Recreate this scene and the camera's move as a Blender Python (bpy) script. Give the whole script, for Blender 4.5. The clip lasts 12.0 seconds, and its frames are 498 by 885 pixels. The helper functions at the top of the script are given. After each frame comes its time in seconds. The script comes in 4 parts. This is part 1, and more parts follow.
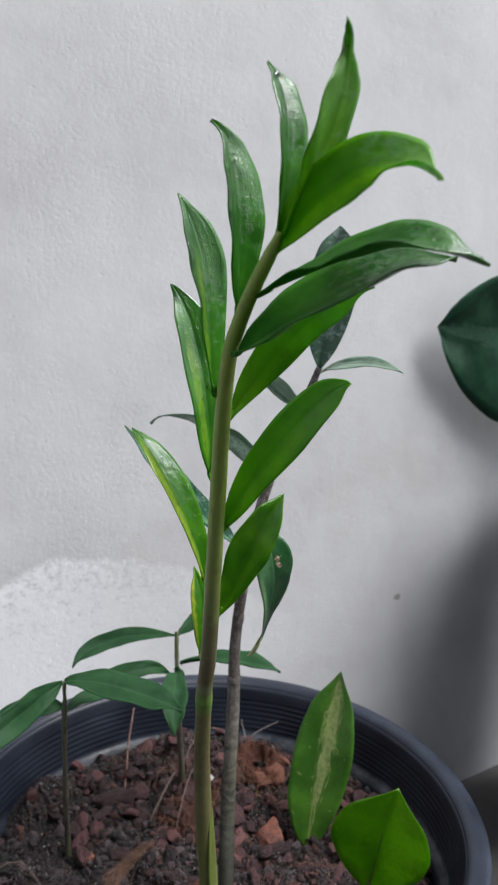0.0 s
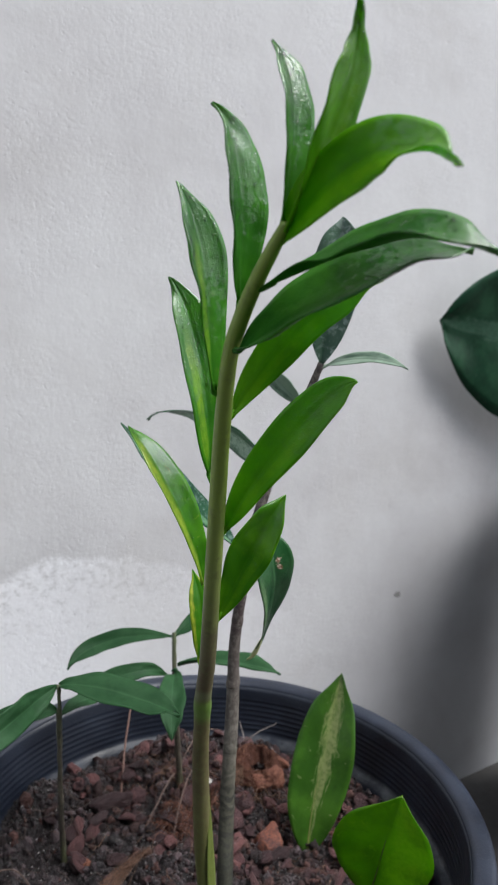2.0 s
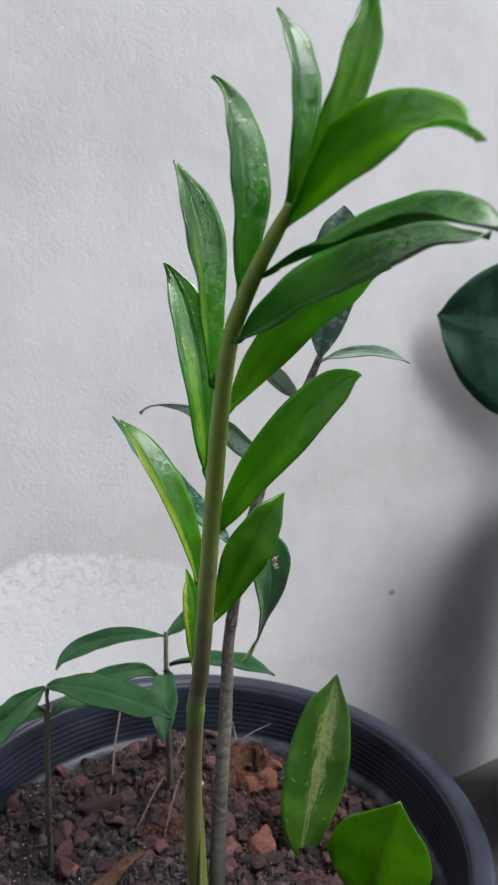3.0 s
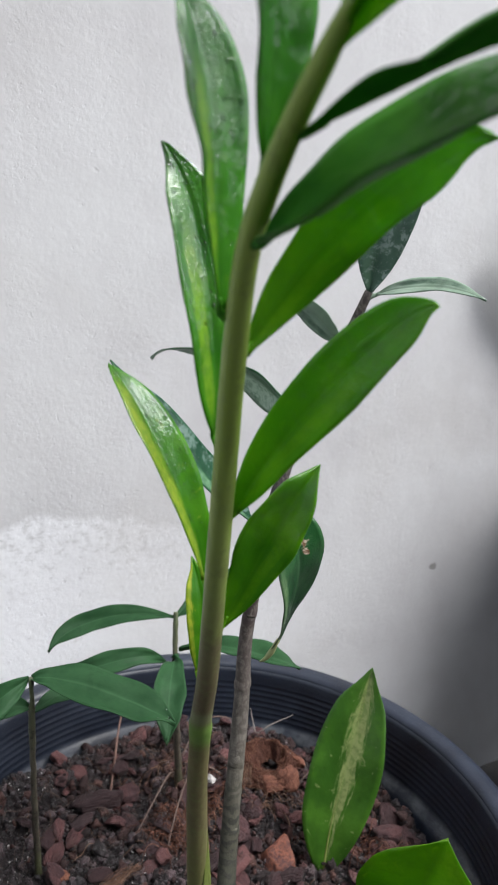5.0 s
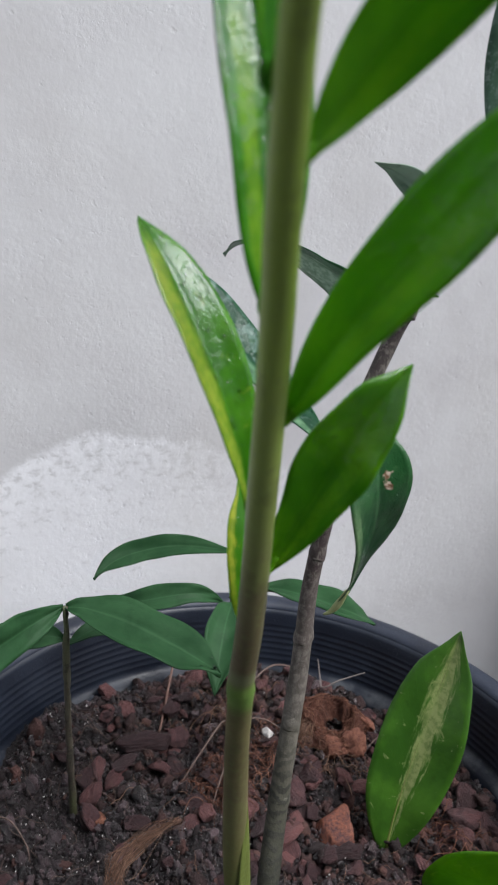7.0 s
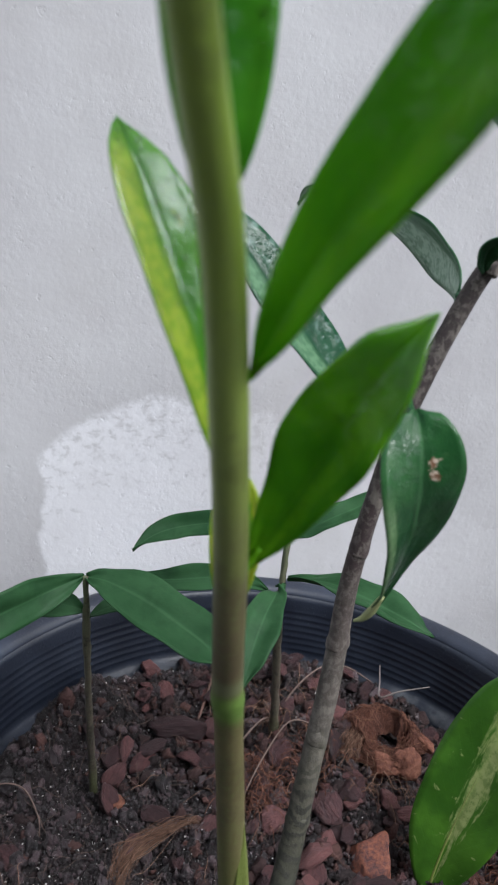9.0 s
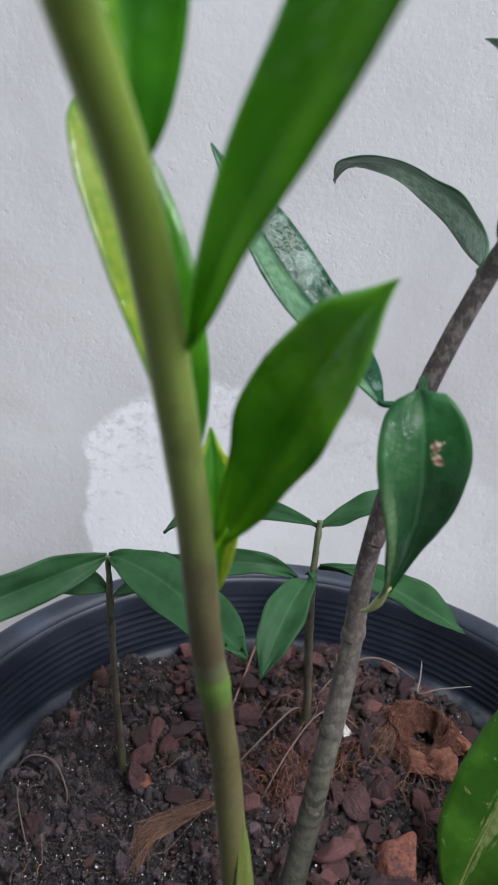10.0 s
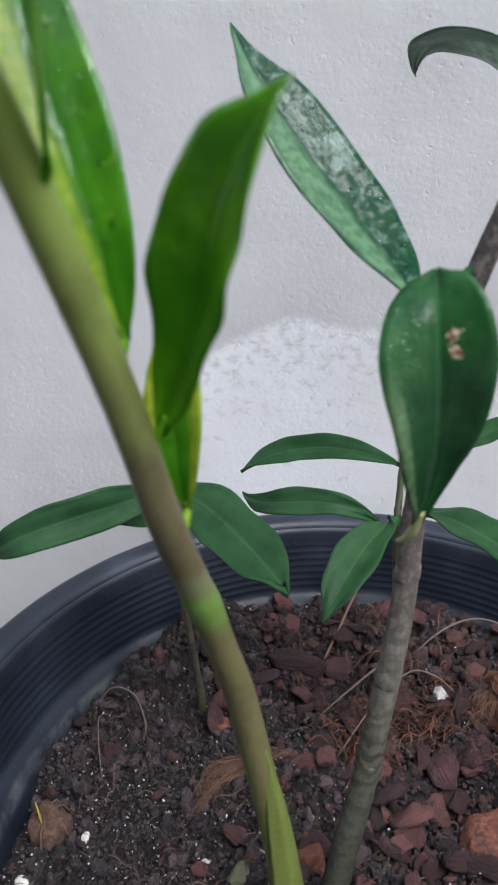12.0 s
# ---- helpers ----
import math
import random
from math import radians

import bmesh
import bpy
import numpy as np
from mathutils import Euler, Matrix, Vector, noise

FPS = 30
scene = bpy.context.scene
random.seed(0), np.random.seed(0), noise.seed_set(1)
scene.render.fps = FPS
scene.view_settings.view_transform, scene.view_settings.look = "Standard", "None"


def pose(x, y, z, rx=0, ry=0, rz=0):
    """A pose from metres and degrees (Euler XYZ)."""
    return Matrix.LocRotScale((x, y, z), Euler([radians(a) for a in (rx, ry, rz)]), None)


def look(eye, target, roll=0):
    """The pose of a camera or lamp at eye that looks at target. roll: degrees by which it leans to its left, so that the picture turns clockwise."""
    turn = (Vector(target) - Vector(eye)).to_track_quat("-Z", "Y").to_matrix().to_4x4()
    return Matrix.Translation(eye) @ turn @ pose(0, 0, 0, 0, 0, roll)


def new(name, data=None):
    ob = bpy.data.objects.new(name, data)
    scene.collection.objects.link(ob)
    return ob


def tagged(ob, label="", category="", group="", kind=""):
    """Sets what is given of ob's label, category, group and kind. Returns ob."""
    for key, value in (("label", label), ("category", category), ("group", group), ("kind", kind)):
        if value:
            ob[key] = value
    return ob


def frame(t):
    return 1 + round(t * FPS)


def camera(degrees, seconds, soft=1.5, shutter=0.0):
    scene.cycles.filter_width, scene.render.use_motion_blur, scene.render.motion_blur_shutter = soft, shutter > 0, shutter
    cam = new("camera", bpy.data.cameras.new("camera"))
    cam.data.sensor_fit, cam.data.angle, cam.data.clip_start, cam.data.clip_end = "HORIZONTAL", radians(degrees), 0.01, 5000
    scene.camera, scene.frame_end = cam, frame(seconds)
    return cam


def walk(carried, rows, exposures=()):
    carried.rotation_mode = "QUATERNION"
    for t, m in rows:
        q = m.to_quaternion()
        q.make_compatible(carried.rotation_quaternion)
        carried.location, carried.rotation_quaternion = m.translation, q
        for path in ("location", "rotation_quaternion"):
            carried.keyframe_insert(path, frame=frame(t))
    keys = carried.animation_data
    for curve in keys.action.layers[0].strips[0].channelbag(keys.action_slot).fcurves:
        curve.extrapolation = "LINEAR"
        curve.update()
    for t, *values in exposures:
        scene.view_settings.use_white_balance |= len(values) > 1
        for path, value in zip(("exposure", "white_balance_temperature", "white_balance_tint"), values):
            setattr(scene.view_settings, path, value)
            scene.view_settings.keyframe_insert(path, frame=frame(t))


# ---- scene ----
cam = camera(38.50, 12.0, soft=2.0)
cam.data.dof.use_dof, cam.data.dof.focus_distance, cam.data.dof.aperture_fstop = True, 0.35, 22.0
# seconds, eye, point looked at, roll
ROWS = [
    (0, (0.01063, -0.00380, 0.59480), (0.00120, 0.49097, 0.52332), 0.32),
    (0.5, (0.01147, -0.00063, 0.59588), (0.00166, 0.49365, 0.52110), 0.21),
    (1, (0.01037, 0.00334, 0.59782), (-0.00030, 0.49800, 0.52569), 0.31),
    (1.5, (0.00874, 0.00663, 0.59771), (-0.00010, 0.50126, 0.52511), 0.44),
    (2, (0.00833, 0.01020, 0.59617), (0.00118, 0.50425, 0.51958), 0.43),
    (2.5, (0.00657, 0.01607, 0.59568), (0.00220, 0.51005, 0.51845), 0.90),
    (3, (0.00505, 0.02414, 0.59400), (0.00428, 0.51771, 0.51409), 0.93),
    (5, (0.00703, 0.10801, 0.58196), (-0.01499, 0.59434, 0.46791), 2.10),
    (5.5, (0.00417, 0.13210, 0.57077), (-0.03553, 0.61255, 0.43817), 2.43),
    (6, (0.00842, 0.14766, 0.56059), (-0.03839, 0.62287, 0.41235), 2.41),
    (6.5, (0.01056, 0.15824, 0.55548), (-0.05526, 0.62976, 0.40270), 2.79),
    (8.5, (0.03454, 0.20824, 0.54134), (-0.10562, 0.65661, 0.37010), 4.74),
    (9, (0.03983, 0.21724, 0.53696), (-0.12632, 0.65537, 0.36251), 4.55),
    (9.5, (0.04252, 0.22785, 0.53458), (-0.15289, 0.65165, 0.35510), 4.08),
    (10, (0.06276, 0.23366, 0.53338), (-0.15480, 0.64437, 0.34903), 3.05),
    (10.5, (0.07604, 0.24107, 0.52507), (-0.16291, 0.63660, 0.33411), 0.51),
    (11, (0.07930, 0.25117, 0.51699), (-0.18658, 0.62613, 0.32024), -1.11),
    (11.5, (0.09144, 0.25858, 0.51459), (-0.19917, 0.61444, 0.31732), -1.59),
    (12, (0.09798, 0.27287, 0.50622), (-0.21560, 0.60695, 0.30606), -2.89),
]
walk(cam, [(t, look(eye, target, roll)) for t, eye, target, roll in ROWS],
     exposures=[(0, 0.84, 6270, 8), (3.0, 0.86, 6270, 8), (5.3, 1.08, 6330, 8), (6.7, 0.84, 6260, 9), (8.5, 0.85, 6080, 9), (12, 0.85, 6080, 9)])

# ---- world, sun, exposure ----
SUN_EL, SUN_ROT = radians(56), radians(100)
world = bpy.data.worlds.new("sky")
scene.world = world
world.use_nodes = True
wn = world.node_tree
sky = wn.nodes.new("ShaderNodeTexSky")
sky.sky_type = "NISHITA"
sky.sun_disc = False
sky.sun_elevation, sky.sun_rotation = SUN_EL, SUN_ROT
sky.air_density, sky.dust_density, sky.ozone_density = 1.0, 4.0, 1.0
cloud = wn.nodes.new("ShaderNodeMix")
cloud.data_type = "RGBA"
cloud.inputs["Factor"].default_value = 0.68
cloud.inputs[7].default_value = (4.3, 4.35, 4.45, 1)
wn.links.new(sky.outputs[0], cloud.inputs[6])
wn.links.new(cloud.outputs[2], wn.nodes["Background"].inputs[0])
wn.nodes["Background"].inputs[1].default_value = 0.15
sun = new("sun", bpy.data.lights.new("sun", "SUN"))
sun.data.energy, sun.data.angle, sun.data.color = 2.9, radians(36), (1.0, 0.98, 0.96)
sun.matrix_world = look((1.97, 0.153, 3.265), (0, 0.5, 0.3))


# ---- materials ----
def mat(name):
    m = bpy.data.materials.new(name)
    m.use_nodes = True
    nt = m.node_tree
    return m, nt, nt.nodes["Principled BSDF"]


def node(nt, kind, **values):
    n = nt.nodes.new("ShaderNode" + kind)
    for key, value in values.items():
        if key in n.inputs:
            n.inputs[key].default_value = value
        else:
            setattr(n, key, value)
    return n


def noise_tex(nt, coords, scale, detail=4.0, rough=0.55, distort=0.0):
    n = node(nt, "TexNoise", Scale=scale, Detail=detail, Roughness=rough, Distortion=distort)
    nt.links.new(coords, n.inputs["Vector"])
    return n.outputs["Fac"]


def ramp(nt, fac, stops):
    n = nt.nodes.new("ShaderNodeValToRGB")
    els = n.color_ramp.elements
    while len(els) < len(stops):
        els.new(0.5)
    for el, (pos, col) in zip(els, stops):
        el.position = pos
        el.color = (*col, 1) if len(col) == 3 else col
    nt.links.new(fac, n.inputs[0])
    return n.outputs[0]


def grey(a):
    return (a, a, a)


def mixc(nt, fac, a, b, blend="MIX"):
    n = node(nt, "Mix", data_type="RGBA", blend_type=blend)
    for sock, value in ((n.inputs["Factor"], fac), (n.inputs[6], a), (n.inputs[7], b)):
        if isinstance(value, (int, float)):
            sock.default_value = value
        elif isinstance(value, tuple):
            sock.default_value = (*value, 1)
        else:
            nt.links.new(value, sock)
    return n.outputs[2]


def calc(nt, op, a, b=0.0, c=0.0):
    n = node(nt, "Math", operation=op)
    for sock, value in zip(n.inputs, (a, b, c)):
        if isinstance(value, (int, float)):
            sock.default_value = value
        else:
            nt.links.new(value, sock)
    return n.outputs[0]


def smooth(nt, x, lo, hi):
    n = node(nt, "MapRange", interpolation_type="SMOOTHSTEP")
    nt.links.new(x, n.inputs[0])
    n.inputs[1].default_value, n.inputs[2].default_value = lo, hi
    return n.outputs[0]


def bump(nt, bsdf, height, strength, dist):
    b = node(nt, "Bump", Strength=strength, Distance=dist)
    nt.links.new(height, b.inputs["Height"])
    nt.links.new(b.outputs[0], bsdf.inputs["Normal"])
    return b


def object_coords(nt):
    return nt.nodes.new("ShaderNodeTexCoord").outputs["Object"]


def leaf_material(name, deep, fresh, streak=None, band=(0.0, 0.2), along=(0.0, 1.0), thin=0.25, rough=0.3, wet=0.0, amount=1.0, burn=None, mottle=0.25, silver=None, flare=0.0, gloss=0.22, ragged=1.0, both=False, mirror=False, soaked=0.0, midrib_dark=0.3, rim=0.15, rib=0.08, beads=0.3, groove=0.5, pleat=0.5):
    """Glossy leaf. deep, fresh: the two greens; streak: a paler stripe centred across at band[0] (-1 to 1), band[1] wide."""
    m, nt, p = mat(name)
    tc = nt.nodes.new("ShaderNodeTexCoord")
    sep = nt.nodes.new("ShaderNodeSeparateXYZ")
    nt.links.new(tc.outputs["UV"], sep.inputs[0])
    u, v = sep.outputs[0], calc(nt, "MULTIPLY_ADD", sep.outputs[1], 2.0, -1.0)
    ob = tc.outputs["Object"]
    big, fine = noise_tex(nt, ob, 45), noise_tex(nt, ob, 420, 3)
    col = mixc(nt, smooth(nt, big, 0.35, 0.7), deep, fresh)
    across = calc(nt, "ABSOLUTE", v)
    # side veins that sweep from the midrib to the margin
    sweep = calc(nt, "SUBTRACT", calc(nt, "MULTIPLY", u, 15.0), calc(nt, "MULTIPLY", across, 3.2))
    vein = smooth(nt, calc(nt, "PINGPONG", sweep, 0.5), 0.42, 0.5)
    col = mixc(nt, calc(nt, "MULTIPLY", vein, 0.03), col, tuple(min(1, c * 1.9) for c in fresh))
    if streak:
        mp = node(nt, "Mapping")
        mp.inputs["Scale"].default_value = (5.0, 9.0, 1.0)
        nt.links.new(tc.outputs["UV"], mp.inputs[0])
        feather = noise_tex(nt, mp.outputs[0], 1.6, 6, 0.7, 0.4)
        wob = calc(nt, "MULTIPLY", calc(nt, "SUBTRACT", feather, 0.5), (1.3 * band[1] + 0.35) * ragged)
        off = calc(nt, "ABSOLUTE", calc(nt, "ADD", calc(nt, "SUBTRACT", across if mirror else v, band[0]), wob))
        off = calc(nt, "DIVIDE", off, calc(nt, "MULTIPLY_ADD", u, flare, 1.0 - 0.5 * flare))
        mask = calc(nt, "SUBTRACT", 1.0, smooth(nt, off, band[1] * 0.5, band[1] * 1.15))
        mask = calc(nt, "MULTIPLY", mask, calc(nt, "MULTIPLY_ADD", smooth(nt, noise_tex(nt, ob, 300, 4, 0.6), 0.38, 0.6), 0.45, 0.55))
        mask = calc(nt, "MULTIPLY", mask, smooth(nt, u, along[0] - 0.08, along[0] + 0.08))
        mask = calc(nt, "MULTIPLY", mask, calc(nt, "SUBTRACT", 1.0, smooth(nt, u, along[1] - 0.1, along[1] + 0.1)))
        spots = smooth(nt, noise_tex(nt, ob, 160, 4, 0.6, 0.6), 0.62, 0.7)
        mask = calc(nt, "MAXIMUM", mask, calc(nt, "MULTIPLY", spots, mottle))
        col = mixc(nt, calc(nt, "MULTIPLY", mask, amount), col, streak)
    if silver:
        # silvery patches on one half of the blade, wet glints painted in with them
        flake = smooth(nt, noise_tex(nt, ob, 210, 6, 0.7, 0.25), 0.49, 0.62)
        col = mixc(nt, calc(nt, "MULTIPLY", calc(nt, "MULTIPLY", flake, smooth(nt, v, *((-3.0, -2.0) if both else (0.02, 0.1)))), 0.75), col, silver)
    if burn:
        du, dv = calc(nt, "SUBTRACT", u, burn[0]), calc(nt, "MULTIPLY", calc(nt, "SUBTRACT", sep.outputs[1], burn[1]), 0.55)
        # two torn marks side by side along the blade
        du = calc(nt, "MULTIPLY", calc(nt, "SUBTRACT", calc(nt, "ABSOLUTE", du), 0.023), 1.7)
        far = calc(nt, "SQRT", calc(nt, "ADD", calc(nt, "MULTIPLY", du, du), calc(nt, "MULTIPLY", dv, dv)))
        far = calc(nt, "ADD", far, calc(nt, "MULTIPLY", calc(nt, "SUBTRACT", noise_tex(nt, ob, 260, 5, 0.75, 0.8), 0.5), 0.2))
        dry = calc(nt, "SUBTRACT", 1.0, smooth(nt, far, 0.034, 0.046))
        col = mixc(nt, dry, col, mixc(nt, smooth(nt, fine, 0.42, 0.6), (0.16, 0.08, 0.045), (0.52, 0.42, 0.34)))
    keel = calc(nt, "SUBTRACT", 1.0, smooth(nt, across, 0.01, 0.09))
    # a broad band along the midrib is mixed darker
    midrib_band = calc(nt, "SUBTRACT", 1.0, smooth(nt, across, 0.0, 0.34))
    col = mixc(nt, calc(nt, "MULTIPLY", midrib_band, midrib_dark), col, tuple(c * 0.55 for c in deep))
    col = mixc(nt, calc(nt, "MULTIPLY", keel, rib), col, tuple(min(1, c * 1.6 + 0.02) for c in fresh))
    margin = smooth(nt, calc(nt, "ADD", across, calc(nt, "MULTIPLY", calc(nt, "SUBTRACT", fine, 0.5), 0.1)), 0.93, 0.985)
    col = mixc(nt, calc(nt, "MULTIPLY", margin, rim), col, tuple(min(1, c * 1.5 + 0.02) for c in fresh))
    dark = smooth(nt, noise_tex(nt, ob, 95, 4, 0.6, 0.5), 0.5, 0.75)
    col = mixc(nt, calc(nt, "MULTIPLY", dark, 0.4), col, tuple(c * 0.5 for c in deep))
    nt.links.new(col, p.inputs["Base Color"])
    p.inputs["Specular IOR Level"].default_value = gloss
    if wet:
        # the water film lies in patches, mostly towards the tip
        film = smooth(nt, calc(nt, "ADD", calc(nt, "MULTIPLY", noise_tex(nt, ob, 330, 3, 0.6), 0.7), calc(nt, "MULTIPLY", u, 0.6)), 0.6 - soaked, 0.84 - soaked)
        nt.links.new(calc(nt, "MULTIPLY", film, wet), p.inputs["Coat Weight"])
        p.inputs["Coat Roughness"].default_value = 0.08
        p.inputs["Coat IOR"].default_value = 1.95
    rr = node(nt, "MapRange")
    nt.links.new(fine, rr.inputs[0])
    rr.inputs[3].default_value, rr.inputs[4].default_value = rough - 0.1, rough + 0.14
    nt.links.new(rr.outputs[0], p.inputs["Roughness"])
    drops = noise_tex(nt, ob, 1500, 2)
    height = calc(nt, "ADD", calc(nt, "MULTIPLY", vein, -0.03), calc(nt, "ADD", calc(nt, "MULTIPLY", big, 0.8), calc(nt, "MULTIPLY", drops, 0.4 * wet)))
    height = calc(nt, "ADD", height, calc(nt, "MULTIPLY", smooth(nt, across, 0.0, 0.25), groove))
    quilt = noise_tex(nt, ob, 170, 3, 0.5)
    height = calc(nt, "ADD", height, calc(nt, "MULTIPLY", quilt, 0.45 + 0.25 * wet))
    pl = node(nt, "Mapping")
    pl.inputs["Scale"].default_value = (1.6, 9.0, 1.0)
    nt.links.new(tc.outputs["UV"], pl.inputs[0])
    height = calc(nt, "ADD", height, calc(nt, "MULTIPLY", noise_tex(nt, pl.outputs[0], 1.0, 3, 0.5), (0.3 + 0.5 * wet) * pleat))
    relief = bump(nt, p, height, 0.6, 0.0009)
    # the film of water stands in small beads and runs
    cell = node(nt, "TexVoronoi", Scale=780.0, Randomness=1.0)
    nt.links.new(ob, cell.inputs["Vector"])
    bead = calc(nt, "SUBTRACT", 1.0, smooth(nt, cell.outputs["Distance"], 0.12, 0.5))
    bead = calc(nt, "MULTIPLY", bead, smooth(nt, noise_tex(nt, ob, 260, 3, 0.6), 0.42, 0.6))
    ripple = calc(nt, "ADD", calc(nt, "MULTIPLY", bead, beads), calc(nt, "MULTIPLY", noise_tex(nt, ob, 520, 3, 0.6), 0.4))
    skin = node(nt, "Bump", Strength=0.8, Distance=0.0006)
    nt.links.new(ripple, skin.inputs["Height"])
    nt.links.new(relief.outputs[0], skin.inputs["Normal"])
    nt.links.new(skin.outputs[0], p.inputs["Coat Normal"])
    back = node(nt, "BsdfTranslucent")
    glow = mixc(nt, 0.5, col, tuple(min(1, c * 1.6) for c in fresh))
    nt.links.new(glow, back.inputs[0])
    mix = node(nt, "MixShader", Fac=thin)
    nt.links.new(p.outputs[0], mix.inputs[1])
    nt.links.new(back.outputs[0], mix.inputs[2])
    nt.links.new(mix.outputs[0], nt.nodes["Material Output"].inputs[0])
    return m


def stem_material(name, low, high, z0, z1, band=None, scale=60.0, rough=0.5, rings=0.0, blotched=0.75, top=None, knot=None, tones=None, fibrous=0.3):
    """low and high: colours at heights z0 and z1; band: colour of the blotches and leaf scars."""
    m, nt, p = mat(name)
    ob = object_coords(nt)
    sep = nt.nodes.new("ShaderNodeSeparateXYZ")
    nt.links.new(ob, sep.inputs[0])
    col = mixc(nt, smooth(nt, sep.outputs[2], z0, z1), low, high)
    if top:
        col = mixc(nt, smooth(nt, sep.outputs[2], top[0], top[1]), col, top[2])
    grain = noise_tex(nt, ob, scale * 6, 4)
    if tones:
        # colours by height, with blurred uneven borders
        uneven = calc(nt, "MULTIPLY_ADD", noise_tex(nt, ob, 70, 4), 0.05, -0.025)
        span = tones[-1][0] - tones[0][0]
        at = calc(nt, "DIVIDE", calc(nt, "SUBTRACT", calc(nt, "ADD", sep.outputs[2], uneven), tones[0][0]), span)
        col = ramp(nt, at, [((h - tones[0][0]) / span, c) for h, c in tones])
    if band:
        mp = node(nt, "Mapping")
        mp.inputs["Scale"].default_value = (1, 1, 0.8)
        nt.links.new(ob, mp.inputs[0])
        blotch = smooth(nt, noise_tex(nt, mp.outputs[0], scale, 5, 0.65), 0.53, 0.6)
        if rings:
            flake = smooth(nt, noise_tex(nt, mp.outputs[0], scale * 2.6, 5, 0.7, 0.5), 0.47, 0.6)
            blotch = calc(nt, "MAXIMUM", calc(nt, "MULTIPLY", blotch, 0.85), calc(nt, "MULTIPLY", flake, 0.6))
            blotch = calc(nt, "MULTIPLY", blotch, smooth(nt, sep.outputs[2], 0.265, 0.36))
        col = mixc(nt, calc(nt, "MULTIPLY", blotch, blotched), col, band)
    if knot:
        wavy = calc(nt, "ADD", sep.outputs[2], calc(nt, "MULTIPLY", calc(nt, "SUBTRACT", grain, 0.5), 0.003))
        near = calc(nt, "ABSOLUTE", calc(nt, "SUBTRACT", wavy, knot))
        col = mixc(nt, calc(nt, "SUBTRACT", 1.0, smooth(nt, near, 0.003, 0.011)), col, (0.11, 0.19, 0.038))
        upper = calc(nt, "ABSOLUTE", calc(nt, "SUBTRACT", wavy, knot + 0.011))
        col = mixc(nt, calc(nt, "SUBTRACT", 1.0, smooth(nt, upper, 0.001, 0.005)), col, (0.14, 0.15, 0.08))
    fibre = node(nt, "Mapping")
    fibre.inputs["Scale"].default_value = (1, 1, 0.1)
    nt.links.new(ob, fibre.inputs[0])
    streaks = smooth(nt, noise_tex(nt, fibre.outputs[0], 420, 4, 0.65), 0.45, 0.68)
    col = mixc(nt, calc(nt, "MULTIPLY", streaks, fibrous), col, tuple(c * 0.45 for c in low))
    height = calc(nt, "SUBTRACT", grain, calc(nt, "MULTIPLY", streaks, 0.4))
    if rings:
        swing = calc(nt, "ADD", calc(nt, "MULTIPLY", noise_tex(nt, ob, 60, 3), 2.4), calc(nt, "MULTIPLY", noise_tex(nt, ob, 240, 4, 0.65), 1.0))
        turn = calc(nt, "PINGPONG", calc(nt, "ADD", calc(nt, "MULTIPLY", sep.outputs[2], rings), swing), 0.5)
        scar = calc(nt, "MULTIPLY", smooth(nt, turn, 0.18, 0.3), smooth(nt, noise_tex(nt, ob, 150, 4, 0.6), 0.32, 0.52))
        low_part = calc(nt, "SUBTRACT", 1.0, calc(nt, "MULTIPLY", smooth(nt, sep.outputs[2], 0.285, 0.32), 0.85))
        col = mixc(nt, calc(nt, "MULTIPLY", calc(nt, "MULTIPLY", scar, low_part), 0.85), col, (0.012, 0.013, 0.009))
        height = calc(nt, "ADD", height, calc(nt, "MULTIPLY", scar, 0.2))
    col = mixc(nt, calc(nt, "MULTIPLY", smooth(nt, grain, 0.4, 0.8), 0.3), col, tuple(c * 1.7 for c in high))
    nt.links.new(col, p.inputs["Base Color"])
    p.inputs["Roughness"].default_value = rough
    bump(nt, p, height, min(0.5, 0.1 + fibrous), 0.0007)
    return m


def rough_material(name, stops, scale, detail_scale, rough=0.85, relief=0.001, strength=0.8, per_object=False, per_island=False, spec=0.3, stretch=1.0):
    m, nt, p = mat(name)
    ob = object_coords(nt)
    if stretch != 1.0:
        along = node(nt, "Mapping")
        along.inputs["Scale"].default_value = (1.0 / stretch, 1.0, 1.0)
        nt.links.new(ob, along.inputs[0])
        ob = along.outputs[0]
    a, b = noise_tex(nt, ob, scale, 5, 0.6), noise_tex(nt, ob, detail_scale, 5, 0.65)
    fac = calc(nt, "ADD", calc(nt, "MULTIPLY", a, 0.6), calc(nt, "MULTIPLY", b, 0.4))
    if per_object:
        info = nt.nodes.new("ShaderNodeObjectInfo")
        fac = calc(nt, "ADD", calc(nt, "MULTIPLY", fac, 0.6), calc(nt, "MULTIPLY", info.outputs["Random"], 0.4))
    if per_island:
        geo = nt.nodes.new("ShaderNodeNewGeometry")
        fac = calc(nt, "ADD", calc(nt, "MULTIPLY", fac, 0.45), calc(nt, "MULTIPLY", geo.outputs["Random Per Island"], 0.55))
    nt.links.new(ramp(nt, fac, stops), p.inputs["Base Color"])
    p.inputs["Roughness"].default_value = rough
    p.inputs["Specular IOR Level"].default_value = spec
    fine = noise_tex(nt, ob, detail_scale * 3.3, 3, 0.6)
    bump(nt, p, calc(nt, "ADD", b, calc(nt, "MULTIPLY", fine, 0.35)), strength, relief)
    return m


